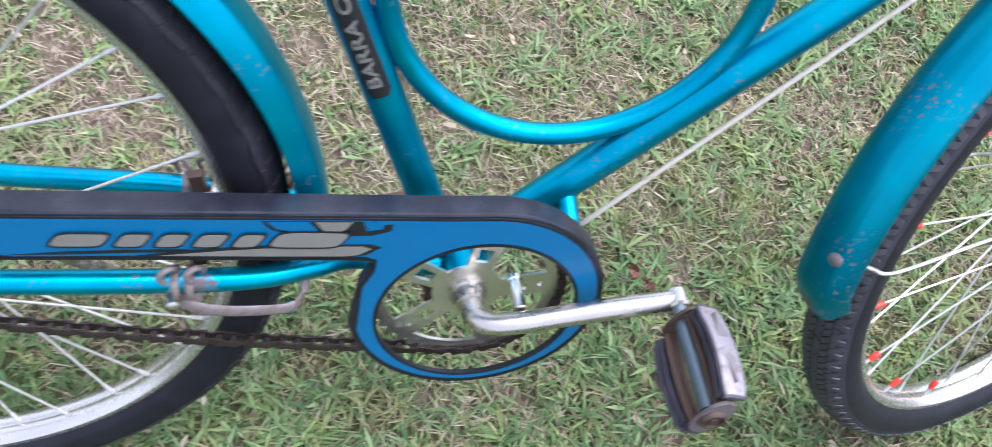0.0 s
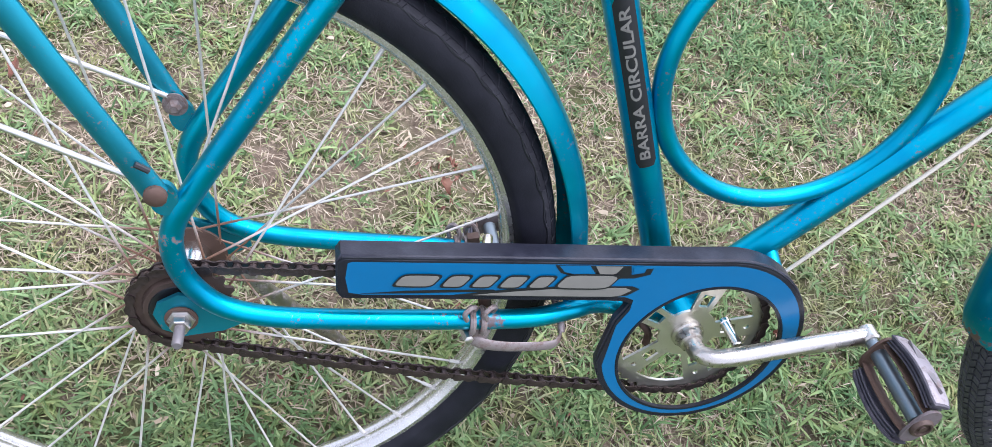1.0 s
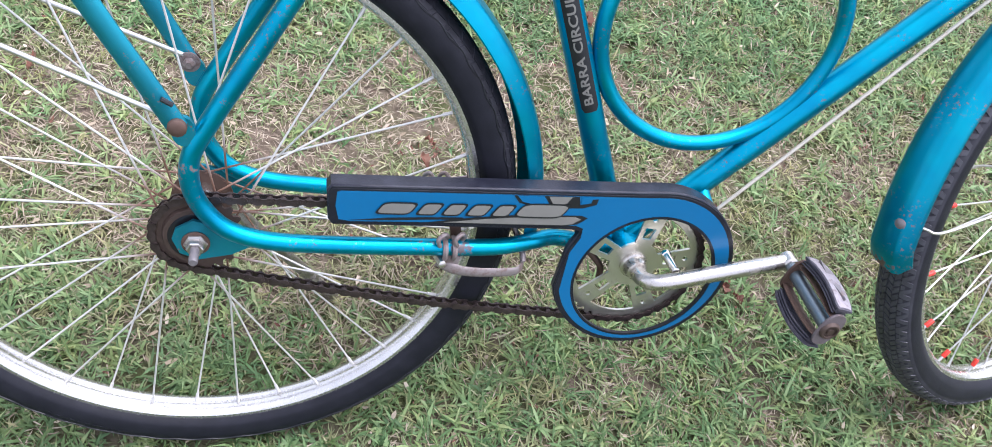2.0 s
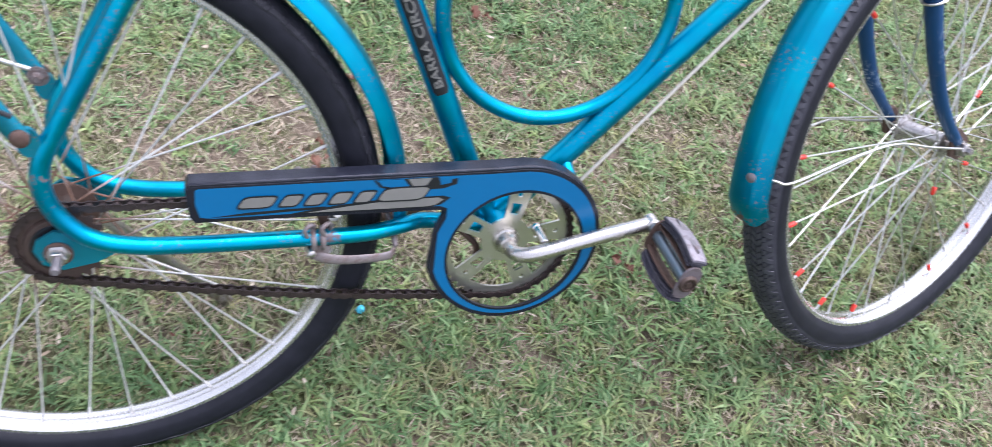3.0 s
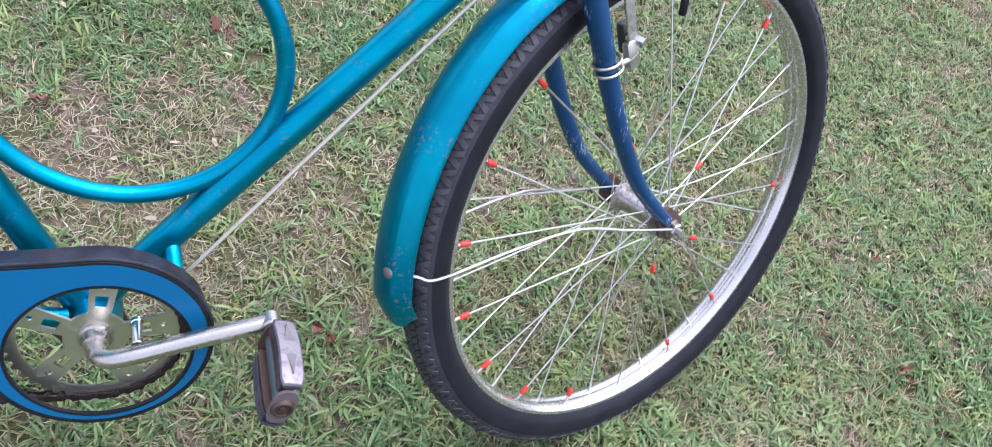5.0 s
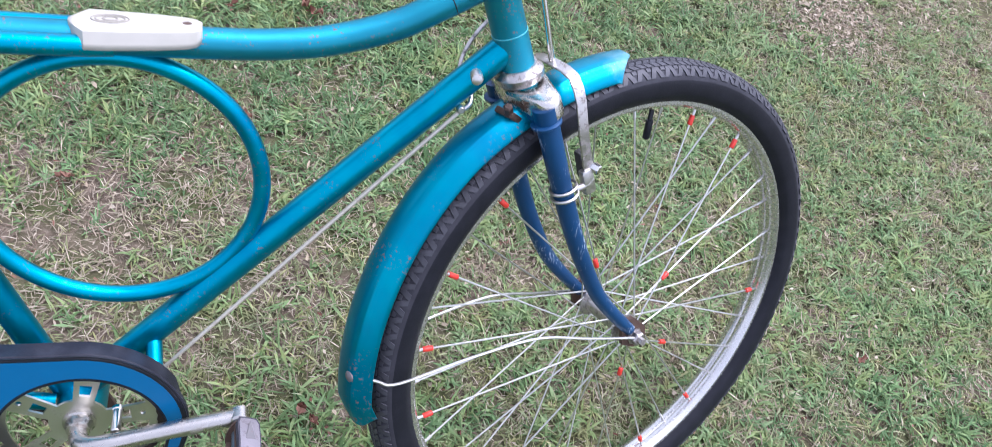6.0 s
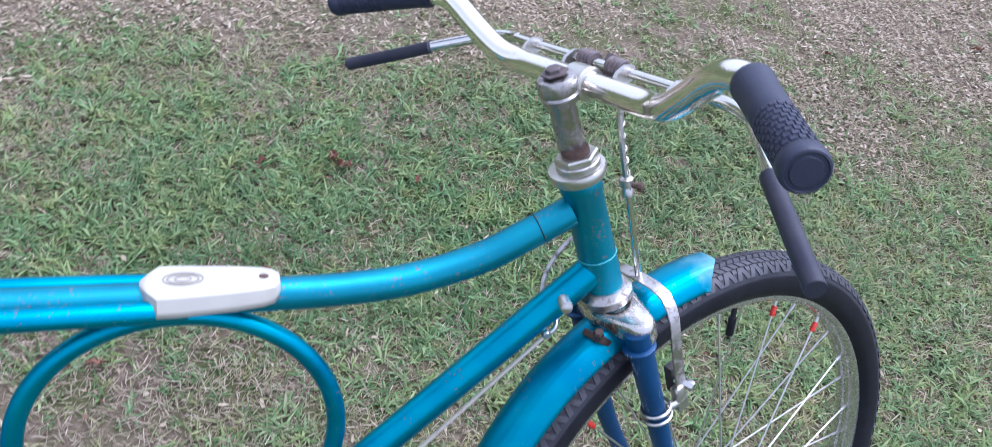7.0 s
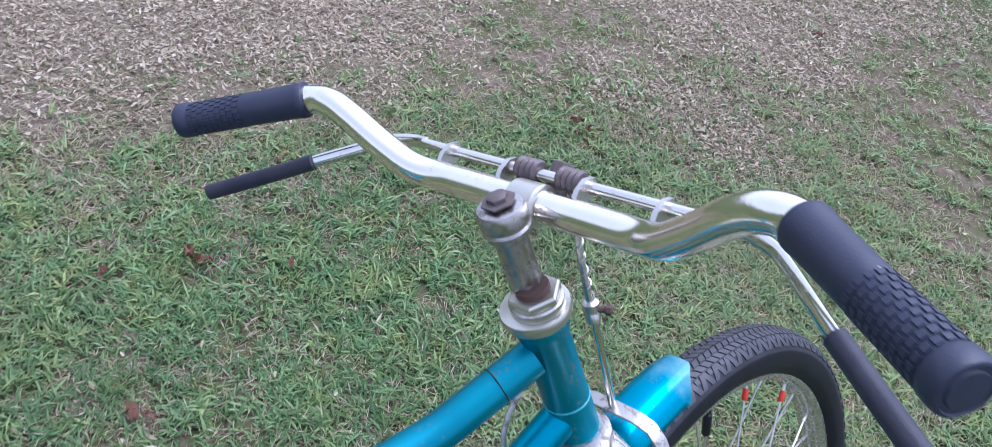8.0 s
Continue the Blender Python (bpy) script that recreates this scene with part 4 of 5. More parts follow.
# mudguards
def guard_profile(crown, edge, half):
    pts = []
    for k in range(33):
        t = k / 32 * 2 - 1
        y = half * t
        q = abs(t)
        drop = (crown - edge) * (0.22 * q ** 2 + 0.78 * q ** 4)
        pts.append((crown - min(drop, crown - edge) + 0.0009 * math.exp(-((q - 0.6) / 0.05) ** 2) - 0.0005 * math.exp(-((q - 0.72) / 0.04) ** 2), y))
    inner = [(r - 0.0014, y * 0.985) for r, y in reversed(pts)]
    return pts + inner


def front_guard_shift(a):
    return -0.016 * max(0, min(1, (135 - a) / 40)) - 0.012 * max(0, (a - 183) / 7)


def pointed(bm):
    """Cuts the lower end to a blunt point."""
    for v in bm.verts:
        dx, dz = v.co.x - FRONT.x, v.co.z - FRONT.z
        r, a = math.hypot(dx, dz), math.degrees(math.atan2(dz, dx)) % 360
        if a > 180:
            c = v.co.y + 0.021
            a = 180 + (a - 180) * (1.06 - (0.34 * c / 0.048 if c > 0 else -0.2 * c / 0.006))
            v.co.x, v.co.z = FRONT.x + r * math.cos(radians(a)), FRONT.z + r * math.sin(radians(a))
        elif a < 104:
            a = 104 - (104 - a) * (1 - 1.3 * max(0, abs(v.co.y) / 0.0272 - 0.4))
            v.co.x, v.co.z = FRONT.x + r * math.cos(radians(a)), FRONT.z + r * math.sin(radians(a))
    return bm


front_guard = part("front_mudguard", pointed(lathe(guard_profile(0.3655, 0.344, 0.0272), FRONT.x, FRONT.z, 99, 186.8, 70, radius_of=front_guard_shift)), GUARD_PAINT, bike, "turquoise front mudguard with scuffed rusty tip", TURN)
rear_guard = part("rear_mudguard", lathe(guard_profile(0.360, 0.340, 0.029), REAR.x, REAR.z, -6, 190, 110), TURQ, bike, "turquoise rear mudguard set off from the tyre")
fb = radians(176.8)
part("mudguard_bolt", turned_solid([(0, 0.006), (0.0018, 0.006), (0.0035, 0.0035)], FRONT + Vector((0.3625 * math.cos(fb), -0.012, 0.3625 * math.sin(fb))), (math.cos(fb), -0.15, math.sin(fb)), 12), PEDAL_DARK, front_guard, "", TURN)
for s in (-1, 1):
    part("mudguard_stay", bar([(0.272, s * 0.022, 0.372), (0.284, s * 0.028, 0.366), (0.305, s * 0.036, 0.363), (0.39, s * 0.044, 0.378), (0.472, s * 0.049, 0.383), (0.545, s * 0.055, 0.367), (0.618, s * 0.06, 0.352)], 0.0017, 8), SPOKE, front_guard, "", TURN)

# fork and headset
HEAD_M = Matrix((Vector((0, 1, 0)).cross(AXIS), Vector((0, 1, 0)), AXIS)).transposed().to_4x4()
fork = part("fork_crown", block((0.034, 0.088, 0.020), Matrix.Translation(on_head(0.652)) @ HEAD_M, 0.007), BLUE, bike, "", TURN)
for s in (-1, 1):
    blade = part("fork_blade", bar([(0.436, s * 0.043, 0.660), (0.4575, s * 0.0445, 0.607), (0.475, s * 0.046, 0.564), (0.494, s * 0.0475, 0.520), (0.514, s * 0.049, 0.480), (0.545, s * 0.050, 0.429), (0.578, s * 0.050, 0.392), (0.612, s * 0.050, 0.360)], (0.0122, 0.0078), 18), BLUE, bike, "scratched dark blue curved fork blade", TURN)
    part("fork_end", slab([(0.596, 0.373), (0.612, 0.379), (0.636, 0.361), (0.640, 0.345), (0.624, 0.332), (0.603, 0.341)], s * 0.0525, s * 0.0475), RUST, blade, "rusty fork end plate", TURN)
    part("hub_nut", turned_solid([(0, 0.0115), (0.0016, 0.0115), (0.002, 0.0092), (0.009, 0.0092), (0.0105, 0.0078), (0.0105, 0.0048), (0.017, 0.0048)], (FRONT.x, s * 0.0528, FRONT.z), (0, s, 0), 6), AGED, bike, "", TURN)


def hull(pts):
    """Convex outline of points in a plane."""
    pts = sorted(set(pts))
    def half_of(seq):
        out = []
        for p in seq:
            while len(out) > 1 and (out[-1][0] - out[-2][0]) * (p[1] - out[-2][1]) - (out[-1][1] - out[-2][1]) * (p[0] - out[-2][0]) <= 0:
                out.pop()
            out.append(p)
        return out[:-1]
    return half_of(pts) + half_of(pts[::-1])


def crown_shape():
    """A pressed cap: a flat plate round the head with a skirt over each fork blade."""
    ring = []
    for cy, r in ((-0.0400, 0.0138), (0.0400, 0.0138), (0, 0.0245)):
        ring += [(r * math.cos(2 * math.pi * k / 32), cy + r * math.sin(2 * math.pi * k / 32)) for k in range(32)]
    ring = hull(ring)
    bm = bmesh.new()
    o = on_head(0.666)
    rows = []
    for h, k in ((-0.0175, 0.985), (-0.0155, 1.015), (-0.012, 1.0), (-0.004, 1.0), (0.0005, 0.965), (0.0035, 0.90), (0.0055, 0.74)):
        row = []
        for u, v in ring:
            low = 1.0 if abs(v) > 0.028 else 0.45
            hh = (h * low if h < -0.004 else h) + 0.0035 * (1 - abs(v) / 0.06) + 0.0016 * math.sin(190 * v + 90 * u) * math.sin(120 * u - 1)
            row.append(bm.verts.new(o + HEAD_M.to_3x3() @ Vector((u * k * (1 + 0.05 * math.sin(150 * v + 2)), v * (k * 0.4 + 0.6), hh))))
        rows.append(row)
    n = len(ring)
    for a, b in zip(rows, rows[1:]):
        for q in range(n):
            bm.faces.new((a[q], a[(q + 1) % n], b[(q + 1) % n], b[q]))
    bm.faces.new(rows[0])
    bm.faces.new(rows[-1])
    return bm


part("crown_cover", crown_shape(), DENTED, bike, "dented chrome crown cover over the fork", TURN)
for s in (-1, 1):
    part("blade_collar", turned_solid([(0, 0.0146), (0.001, 0.0160), (0.003, 0.0160), (0.004, 0.0146)], (0.4425, s * 0.0434, 0.6415), (-0.38, 0, 0.92), 24), BLUE, fork, "", TURN)
part("lower_race", turned_solid([(0, 0.0235), (0.003, 0.0255), (0.009, 0.0255), (0.012, 0.0215), (0.016, 0.020)], on_head(0.6745), AXIS, 28), AGED, bike)
part("upper_race", turned_solid([(0, 0.0205), (0.003, 0.0245), (0.009, 0.0260), (0.012, 0.0250), (0.013, 0.0200)], on_head(0.7985), AXIS, 28), RING_METAL, bike)
part("lock_nut", turned_solid([(0, 0.0195), (0.006, 0.0195), (0.007, 0.0185)], on_head(0.8105), AXIS, 28), STEEL, bike, "", TURN)
part("lock_ring", turned_solid([(0, 0.0180), (0.001, 0.0192), (0.0055, 0.0192), (0.007, 0.0178)], on_head(0.8165), AXIS, 6), RING_METAL, bike, "", TURN)
part("rusty_sleeve", turned_solid([(0, 0.0123), (0.0055, 0.0122), (0.0065, 0.0116)], on_head(0.8215), AXIS, 20), RUST, bike, "rusty band at the foot of the stem", TURN)
STEM_TURN = Matrix.Translation((0.0022, -0.0016, 0)) @ BAR_TURN
stem = part("stem", turned_solid([(0, 0.0118), (0.052, 0.0118), (0.056, 0.0148), (0.060, 0.0154), (0.0625, 0.0170), (0.0645, 0.0158), (0.066, 0.0168), (0.075, 0.0172), (0.0785, 0.0155), (0.0795, 0.011)], on_head(0.818), AXIS, 28), AGED, bike, "dull plated handlebar stem with rust at its foot", STEM_TURN)
part("stem_bolt", turned_solid([(0, 0.0118), (0.0012, 0.0118), (0.0016, 0.0074), (0.0046, 0.0072), (0.0054, 0.0058), (0.0056, 0.002)], on_head(0.8935), AXIS, 6), GRIME, stem, "browned hexagonal stem bolt", STEM_TURN)
BAR_X, BAR_Z = 0.3795, 0.884
part("bar_clamp", turned_solid([(-0.0125, 0.0130), (-0.011, 0.0150), (0.011, 0.0150), (0.0125, 0.0130)], (BAR_X, 0, BAR_Z), (0, 1, 0), 24, block((0.028, 0.022, 0.022), Matrix.Translation((0.364, 0, 0.8815)), 0.006)), RING_METAL, stem, "", BAR_TURN)

# handlebar
half_bar = [(0, BAR_Z, BAR_X), (0.06, BAR_Z, BAR_X), (0.090, 0.8845, 0.3775), (0.112, 0.8900, 0.369), (0.138, 0.905, 0.361), (0.160, 0.920, 0.3545), (0.180, 0.929, 0.3505), (0.203, 0.929, 0.3455), (0.240, 0.9215, 0.3215), (0.290, 0.9085, 0.289)]
pts = [(x, -y, z) for y, z, x in reversed(half_bar)] + [(x, y, z) for y, z, x in half_bar[1:]]
handlebar = part("handlebar", bar(pts, 0.0113, 20, 6), BRASSY, bike, "tarnished chrome swept handlebar", BAR_TURN)
for s in (-1, 1):
    p, q = Vector((0.3455, s * 0.202, 0.9292)), Vector((0.286, s * 0.2945, 0.907))
    d = (q - p).normalized()
    ln = (q - p).length
    ref = d.cross(Vector((0, 0, 1))).normalized()
    o = d.cross(ref)
    gm = bmesh.new()
    rings = []
    # along, radius: a soft collar, a smooth palm, a studded band and a rounded end
    for h, rad in [(0, 0.0115), (0.0006, 0.0134), (0.002, 0.0141), (0.006, 0.0141), (0.009, 0.0136), (ln * 0.2, 0.0133), (ln * 0.38, 0.0131), (ln * 0.46, 0.0130), (ln * 0.475, 0.0126), (ln * 0.90, 0.0126), (ln * 0.915, 0.0139), (ln * 0.97, 0.0141), (ln * 0.995, 0.0138), (ln + 0.0010, 0.0130), (ln + 0.0014, 0.0118), (ln + 0.0005, 0.0112), (ln + 0.0006, 0.0092), (ln + 0.0015, 0.0086), (ln + 0.0017, 0.002)]:
        ring = []
        for k in range(48):
            a = 2 * math.pi * k / 48
            ring.append(gm.verts.new(p + d * h + (ref * math.cos(a) + o * math.sin(a)) * rad))
        rings.append(ring)
    for a, b in zip(rings, rings[1:]):
        for k in range(48):
            gm.faces.new((a[k], a[(k + 1) % 48], b[(k + 1) % 48], b[k]))
    gm.faces.new(rings[0][::-1])
    gm.faces.new(rings[-1])
    grip = part("grip", gm, GRIP, handlebar, "dark blue-black rubber grip with a studded band", BAR_TURN)
    studs = bmesh.new()
    for j in range(9):
        for k in range(17):
            a = 2 * math.pi * (k + 0.5 * (j % 2)) / 17
            nrm = ref * math.cos(a) + o * math.sin(a)
            c = p + d * (ln * 0.505 + j * 0.0052) + nrm * 0.0127
            m = Matrix.Translation(c) @ Matrix((nrm.cross(d), d, nrm)).transposed().to_4x4()
            block((0.0034, 0.0040, 0.0012), m, 0.0003, studs)
    part("grip_studs", studs, GRIP, grip, "", BAR_TURN, False)

# rod brake levers
lever_mid = [(0.399, -0.128, 0.898), (0.399, 0.128, 0.898)]
lever_bar = part("lever_rod", bar(lever_mid, 0.0043, 12), CHROME, bike, "thin chrome cross rod of the brake levers", BAR_TURN)
for s in (-1, 1):
    arm = part("brake_lever", bar([(0.399, s * 0.125, 0.898), (0.400, s * 0.142, 0.897), (0.394, s * 0.164, 0.894), (0.387, s * 0.178, 0.889), (0.3575, s * 0.2195, 0.873), (0.334, s * 0.257, 0.858)], 0.0052, 12, 5, flat=(0.6, 1.0)), CHROME, bike, "bent chrome brake lever arm", BAR_TURN)
    part("lever_sleeve", bar([(0.3575, s * 0.2195, 0.873), (0.334, s * 0.257, 0.858), (0.3055, s * 0.3025, 0.8405)], 0.0066, 14, 4), SLEEVE, arm, "black plastic lever sleeve", BAR_TURN)
    for y in (0.034, 0.094):
        part("pivot_tab", slab([(0.382, 0.891), (0.386, 0.899), (0.394, 0.9045), (0.402, 0.9045), (0.4055, 0.899), (0.403, 0.8925), (0.392, 0.888)], s * y - 0.002, s * y + 0.002), STEEL, handlebar, "", BAR_TURN)
    part("lever_spring", turned_solid([(h * 0.0024, 0.0085 if h % 2 else 0.0070) for h in range(9)], (0.400, s * 0.009, 0.899), (0, s, 0), 16), GRIME, lever_bar, "dirty coil spring", BAR_TURN)
part("pull_link", block((0.016, 0.010, 0.026), pose(0.409, 0, 0.893, 0, 25, 0), 0.003), GRIME, lever_bar, "dirty brake link", BAR_TURN)
pull = part("brake_rod", bar([(0.4435, 0, 0.776), (0.472, 0, 0.690)], 0.0034, 10), CHROME, bike, "slim chrome brake pull rod", TURN)
part("rod_upper", bar([(0.414, 0, 0.884), (0.423, 0, 0.842), (0.432, 0, 0.810), (0.4405, 0, 0.785)], 0.0028, 8), STEEL, pull, "", TURN)
rodax = Vector((0.4435 - 0.414, 0, 0.776 - 0.884)).normalized()
side_u = Vector((0, 1, 0))
side_v = rodax.cross(side_u)
coil = [Vector((0.414, 0, 0.884)) + rodax * (0.092 * k / 96) - Vector((0.0026 * math.sin(math.pi * k / 96), 0, 0)) + (side_u * math.cos(k * 0.5) + side_v * math.sin(k * 0.5)) * 0.0033 for k in range(97)]
part("binding_wire", tube(bmesh.new(), coil, 0.0007, 5), STEEL, pull, "thin wire wound round the rod", TURN)
part("nut_screw", turned_solid([(0, 0.0028), (0.007, 0.0028), (0.0072, 0.0045), (0.011, 0.0045), (0.012, 0.003)], (0.4405, -0.004, 0.788), (0.5, -0.85, 0), 8), RUST, pull, "rusty clamp screw", TURN)
part("rod_nut", turned_solid([(0, 0.004), (0.002, 0.0068), (0.009, 0.0068), (0.011, 0.0045), (0.014, 0.0058), (0.019, 0.0058), (0.020, 0.004)], (0.4375, 0, 0.795), rodax, 10), STEEL, pull, "rusty knurled adjusting nut", TURN)

# front stirrup brake
def strap(pts, wide, width, thick):
    """A flat metal band along pts, broad along wide."""
    p = [Vector(q) for q in pts]
    w = Vector(wide).normalized()
    bm = bmesh.new()
    rows = []
    for i, c in enumerate(p):
        d = (p[min(i + 1, len(p) - 1)] - p[max(i - 1, 0)]).normalized()
        t = d.cross(w).normalized()
        e = width / 2
        rows.append([bm.verts.new(c + w * (a * e) + t * (b * thick / 2)) for a, b in ((-1, -0.5), (-0.9, -1), (0.9, -1), (1, -0.5), (1, 0.5), (0.9, 1), (-0.9, 1), (-1, 0.5))])
    for a, b in zip(rows, rows[1:]):
        for k in range(8):
            bm.faces.new((a[k], a[(k + 1) % 8], b[(k + 1) % 8], b[k]))
    bm.faces.new(rows[0])
    bm.faces.new(rows[-1])
    return bm


arch = [(0.503, 0.0495, 0.584), (0.487, 0.0505, 0.627), (0.477, 0.0490, 0.664), (0.4750, 0.0450, 0.675), (0.4735, 0.036, 0.6855), (0.4725, 0.022, 0.6895), (0.4720, 0, 0.6905)]
stirrup = part("brake_stirrup", strap(arch + [(x, -y, z) for x, y, z in arch[-2::-1]], (0.93, 0, 0.37), 0.0125, 0.0026), AGED, bike, "flat chrome stirrup arching over the mudguard", TURN)
for s in (-1, 1):
    part("brake_block", block((0.012, 0.012, 0.034), pose(0.506, s * 0.034, 0.588, 0, -20, 0), 0.003), PAD, stirrup, "", TURN)
    part("block_bolt", turned_solid([(0, 0.0052), (0.018, 0.0052), (0.020, 0.004)], (0.503, s * 0.040, 0.592), (0.3, s, -0.1), 6), CHROME, stirrup, "", TURN)
    part("stirrup_guide", block((0.014, 0.010, 0.030), pose(0.503, s * 0.049, 0.575, 0, -22, 0), 0.003), STEEL, stirrup, "", TURN)
    for dz in (-0.004, 0.005):
        part("blade_clamp", tube(bmesh.new(), [(0.476 + 0.0135 * math.cos(t) + dz * -0.4, s * 0.0465 + 0.0135 * math.sin(t), 0.565 + dz + 0.0055 * math.cos(t)) for t in (2 * math.pi * j / 24 for j in range(24))], 0.0016, 6, True), STEEL, stirrup, "", TURN)
part("guide_arm", bar([(0.489, -0.0475, 0.566), (0.500, -0.050, 0.571), (0.508, -0.050, 0.578)], 0.0042, 10, 4), STEEL, stirrup, "", TURN)

# rear brake rods
rod = part("rear_brake_rod", bar([(0.088, -0.020, 0.330), (0.378, -0.008, 0.640)], 0.0021, 8), ROD, bike, "thin dull brake rod under the down tube")
part("rod_eye", turned_solid([(0, 0.0035), (0.002, 0.0046), (0.006, 0.0046), (0.008, 0.003)], (0.378, -0.004, 0.642), (0, -1, 0), 12), STEEL, rod)
part("rod_hook", bar([(0.378, -0.008, 0.640), (0.387, -0.006, 0.647), (0.389, 0.002, 0.656), (0.383, 0.010, 0.662)], 0.0026, 8, 4), STEEL, rod)
part("rod_foot", turned_solid([(0, 0.003), (0.001, 0.0042), (0.008, 0.0042), (0.009, 0.003)], (0.085, -0.020, 0.327), (0.69, 0, 0.72), 8), STEEL, rod)
part("crank_lever_bolt", turned_solid([(0, 0.0062), (0.014, 0.0062), (0.017, 0.0052), (0.018, 0.002)], (0.3865, -0.0135, 0.682), (-0.2, -1, 0.1), 16), STEEL, bike, "round plated bolt at the head of the down tube")
part("brake_cable", bar([(0.418, 0.022, 0.738), (0.405, 0.030, 0.722), (0.391, 0.030, 0.702), (0.381, 0.024, 0.682), (0.377, 0.012, 0.664)], 0.0022, 8, 6), AGED, bike, "thin grey brake cable")
part("crown_clip", block((0.020, 0.024, 0.007), pose(0.418, -0.012, 0.6425, 0, 30, 10), 0.002), FREEWHEEL, front_guard, "rusty clip holding the mudguard", TURN)
part("clip_bolt", turned_solid([(0, 0.005), (0.012, 0.005), (0.014, 0.003)], (0.414, -0.018, 0.646), (-0.5, -0.4, 0.8), 6), FREEWHEEL, front_guard, "", TURN)
rear_brake = part("rear_brake", bar([(-0.226, -0.052, 0.300), (-0.208, -0.057, 0.2925), (-0.186, -0.058, 0.2885), (-0.160, -0.057, 0.2865), (-0.140, -0.055, 0.2860), (-0.132, -0.049, 0.2870), (-0.128, -0.040, 0.289)], (0.0048, 0.0036), 12, 4, flat=(0.40, 1.35)), GRIMY_PLATE, bike, "dull grimy rear brake stirrup clamped to the chain stays")
part("stirrup_bridge", bar([(-0.128, -0.042, 0.289), (-0.128, -0.028, 0.297), (-0.128, 0.030, 0.297), (-0.128, 0.046, 0.291)], 0.0035, 10, 4), GRIMY_PLATE, rear_brake)
for s in (-1, 1):
    for k in (-0.006, 0.004):
        part("stay_clamp", tube(bmesh.new(), [(-0.214 + k, s * 0.0515 + 0.0112 * math.cos(t), 0.3165 + 0.0112 * math.sin(t)) for t in (2 * math.pi * j / 20 for j in range(20))], 0.003, 6, True), GRIMY_PLATE, rear_brake)
    part("clamp_body", block((0.018, 0.012, 0.020), pose(-0.212, s * 0.050, 0.300, 0, 15, 0), 0.003), GRIMY_PLATE, rear_brake)
    for lean in (-0.012, 0.006):
        part("clamp_ear", bar([(-0.214 + lean, s * 0.060, 0.325), (-0.217 + lean, s * 0.062, 0.334), (-0.211 + lean, s * 0.060, 0.340), (-0.206 + lean, s * 0.054, 0.334), (-0.207 + lean, s * 0.050, 0.326)], 0.0024, 8, 4), GRIMY_PLATE, rear_brake)
    part("clamp_bolt", turned_solid([(0, 0.0045), (0.016, 0.0045), (0.017, 0.003)], (-0.226, s * 0.050, 0.304), (0.2, -1, 0.1), 6), STEEL, rear_brake)
    part("rear_pad", block((0.036, 0.010, 0.012), pose(-0.207, s * 0.030, 0.333, 0, 80, 0), 0.002), RUST, rear_brake)
    part("pad_holder", turned_solid([(0, 0.0052), (0.020, 0.0052), (0.022, 0.004)], (-0.196, s * 0.022, 0.335), (0.2, s, 0.2), 10), CHROME, rear_brake)

# chain and sprockets
CH_Y = -0.037


def toothed(c, pitch, teeth, depth, holes):
    out = []
    for k in range(teeth * 4):
        a = 2 * math.pi * k / (teeth * 4)
        r = pitch + (depth if k % 4 in (1, 2) else -depth * 0.8)
        out.append((c.x + r * math.cos(a), c.z + r * math.sin(a)))
    return slab(out, CH_Y - 0.0014, CH_Y + 0.0014, holes)


R_REAR, R_RING = 0.0427, 0.0809
part("freewheel", turned_solid([(0, 0.0315), (0.006, 0.0335), (0.014, 0.0335), (0.016, 0.030)], (REAR.x, CH_Y - 0.007, REAR.z), (0, 1, 0), 36), FREEWHEEL, bike, "rusty brown freewheel body")
# flat black disc: the dark of the recess is put in as colour
part("recess_shade", turned_solid([(0, 0.0275), (0.0012, 0.0270), (0.0014, 0.020)], (REAR.x, CH_Y - 0.0068, REAR.z), (0, -1, 0), 36), INK_AND_SHADE, bike, "black disc standing for the shaded recess inside the sprocket")
part("rear_sprocket", toothed(REAR, R_REAR, 21, 0.0028, [circle(REAR.x, REAR.z, 0.030, n=36)]), FREEWHEEL, bike, "rusty brown toothed rear sprocket")
arms = []
for k in range(5):
    a0 = 78 + 72 * k
    inner = [(BB.x + 0.030 * math.cos(radians(a)), BB.z + 0.030 * math.sin(radians(a))) for a in (a0 + 20, a0 + 36, a0 + 52)]
    outer = [(BB.x + 0.0690 * math.cos(radians(a)), BB.z + 0.0690 * math.sin(radians(a))) for a in (a0 + 61, a0 + 53, a0 + 45, a0 + 36, a0 + 27, a0 + 19, a0 + 11)]
    arms.append(inner + outer)
    arms.append([(BB.x + r * math.cos(radians(a0 + s)), BB.z + r * math.sin(radians(a0 + s))) for r, s in ((0.036, -8), (0.051, -7), (0.051, 7), (0.036, 8))])
    arms.append(circle(BB.x + 0.0625 * math.cos(radians(a0)), BB.z + 0.0625 * math.sin(radians(a0)), 0.0032, n=10))
chainring = part("chainring", toothed(BB, R_RING, 40, 0.0026, arms), RING_METAL, bike, "plated five-arm chainring with cut-outs")


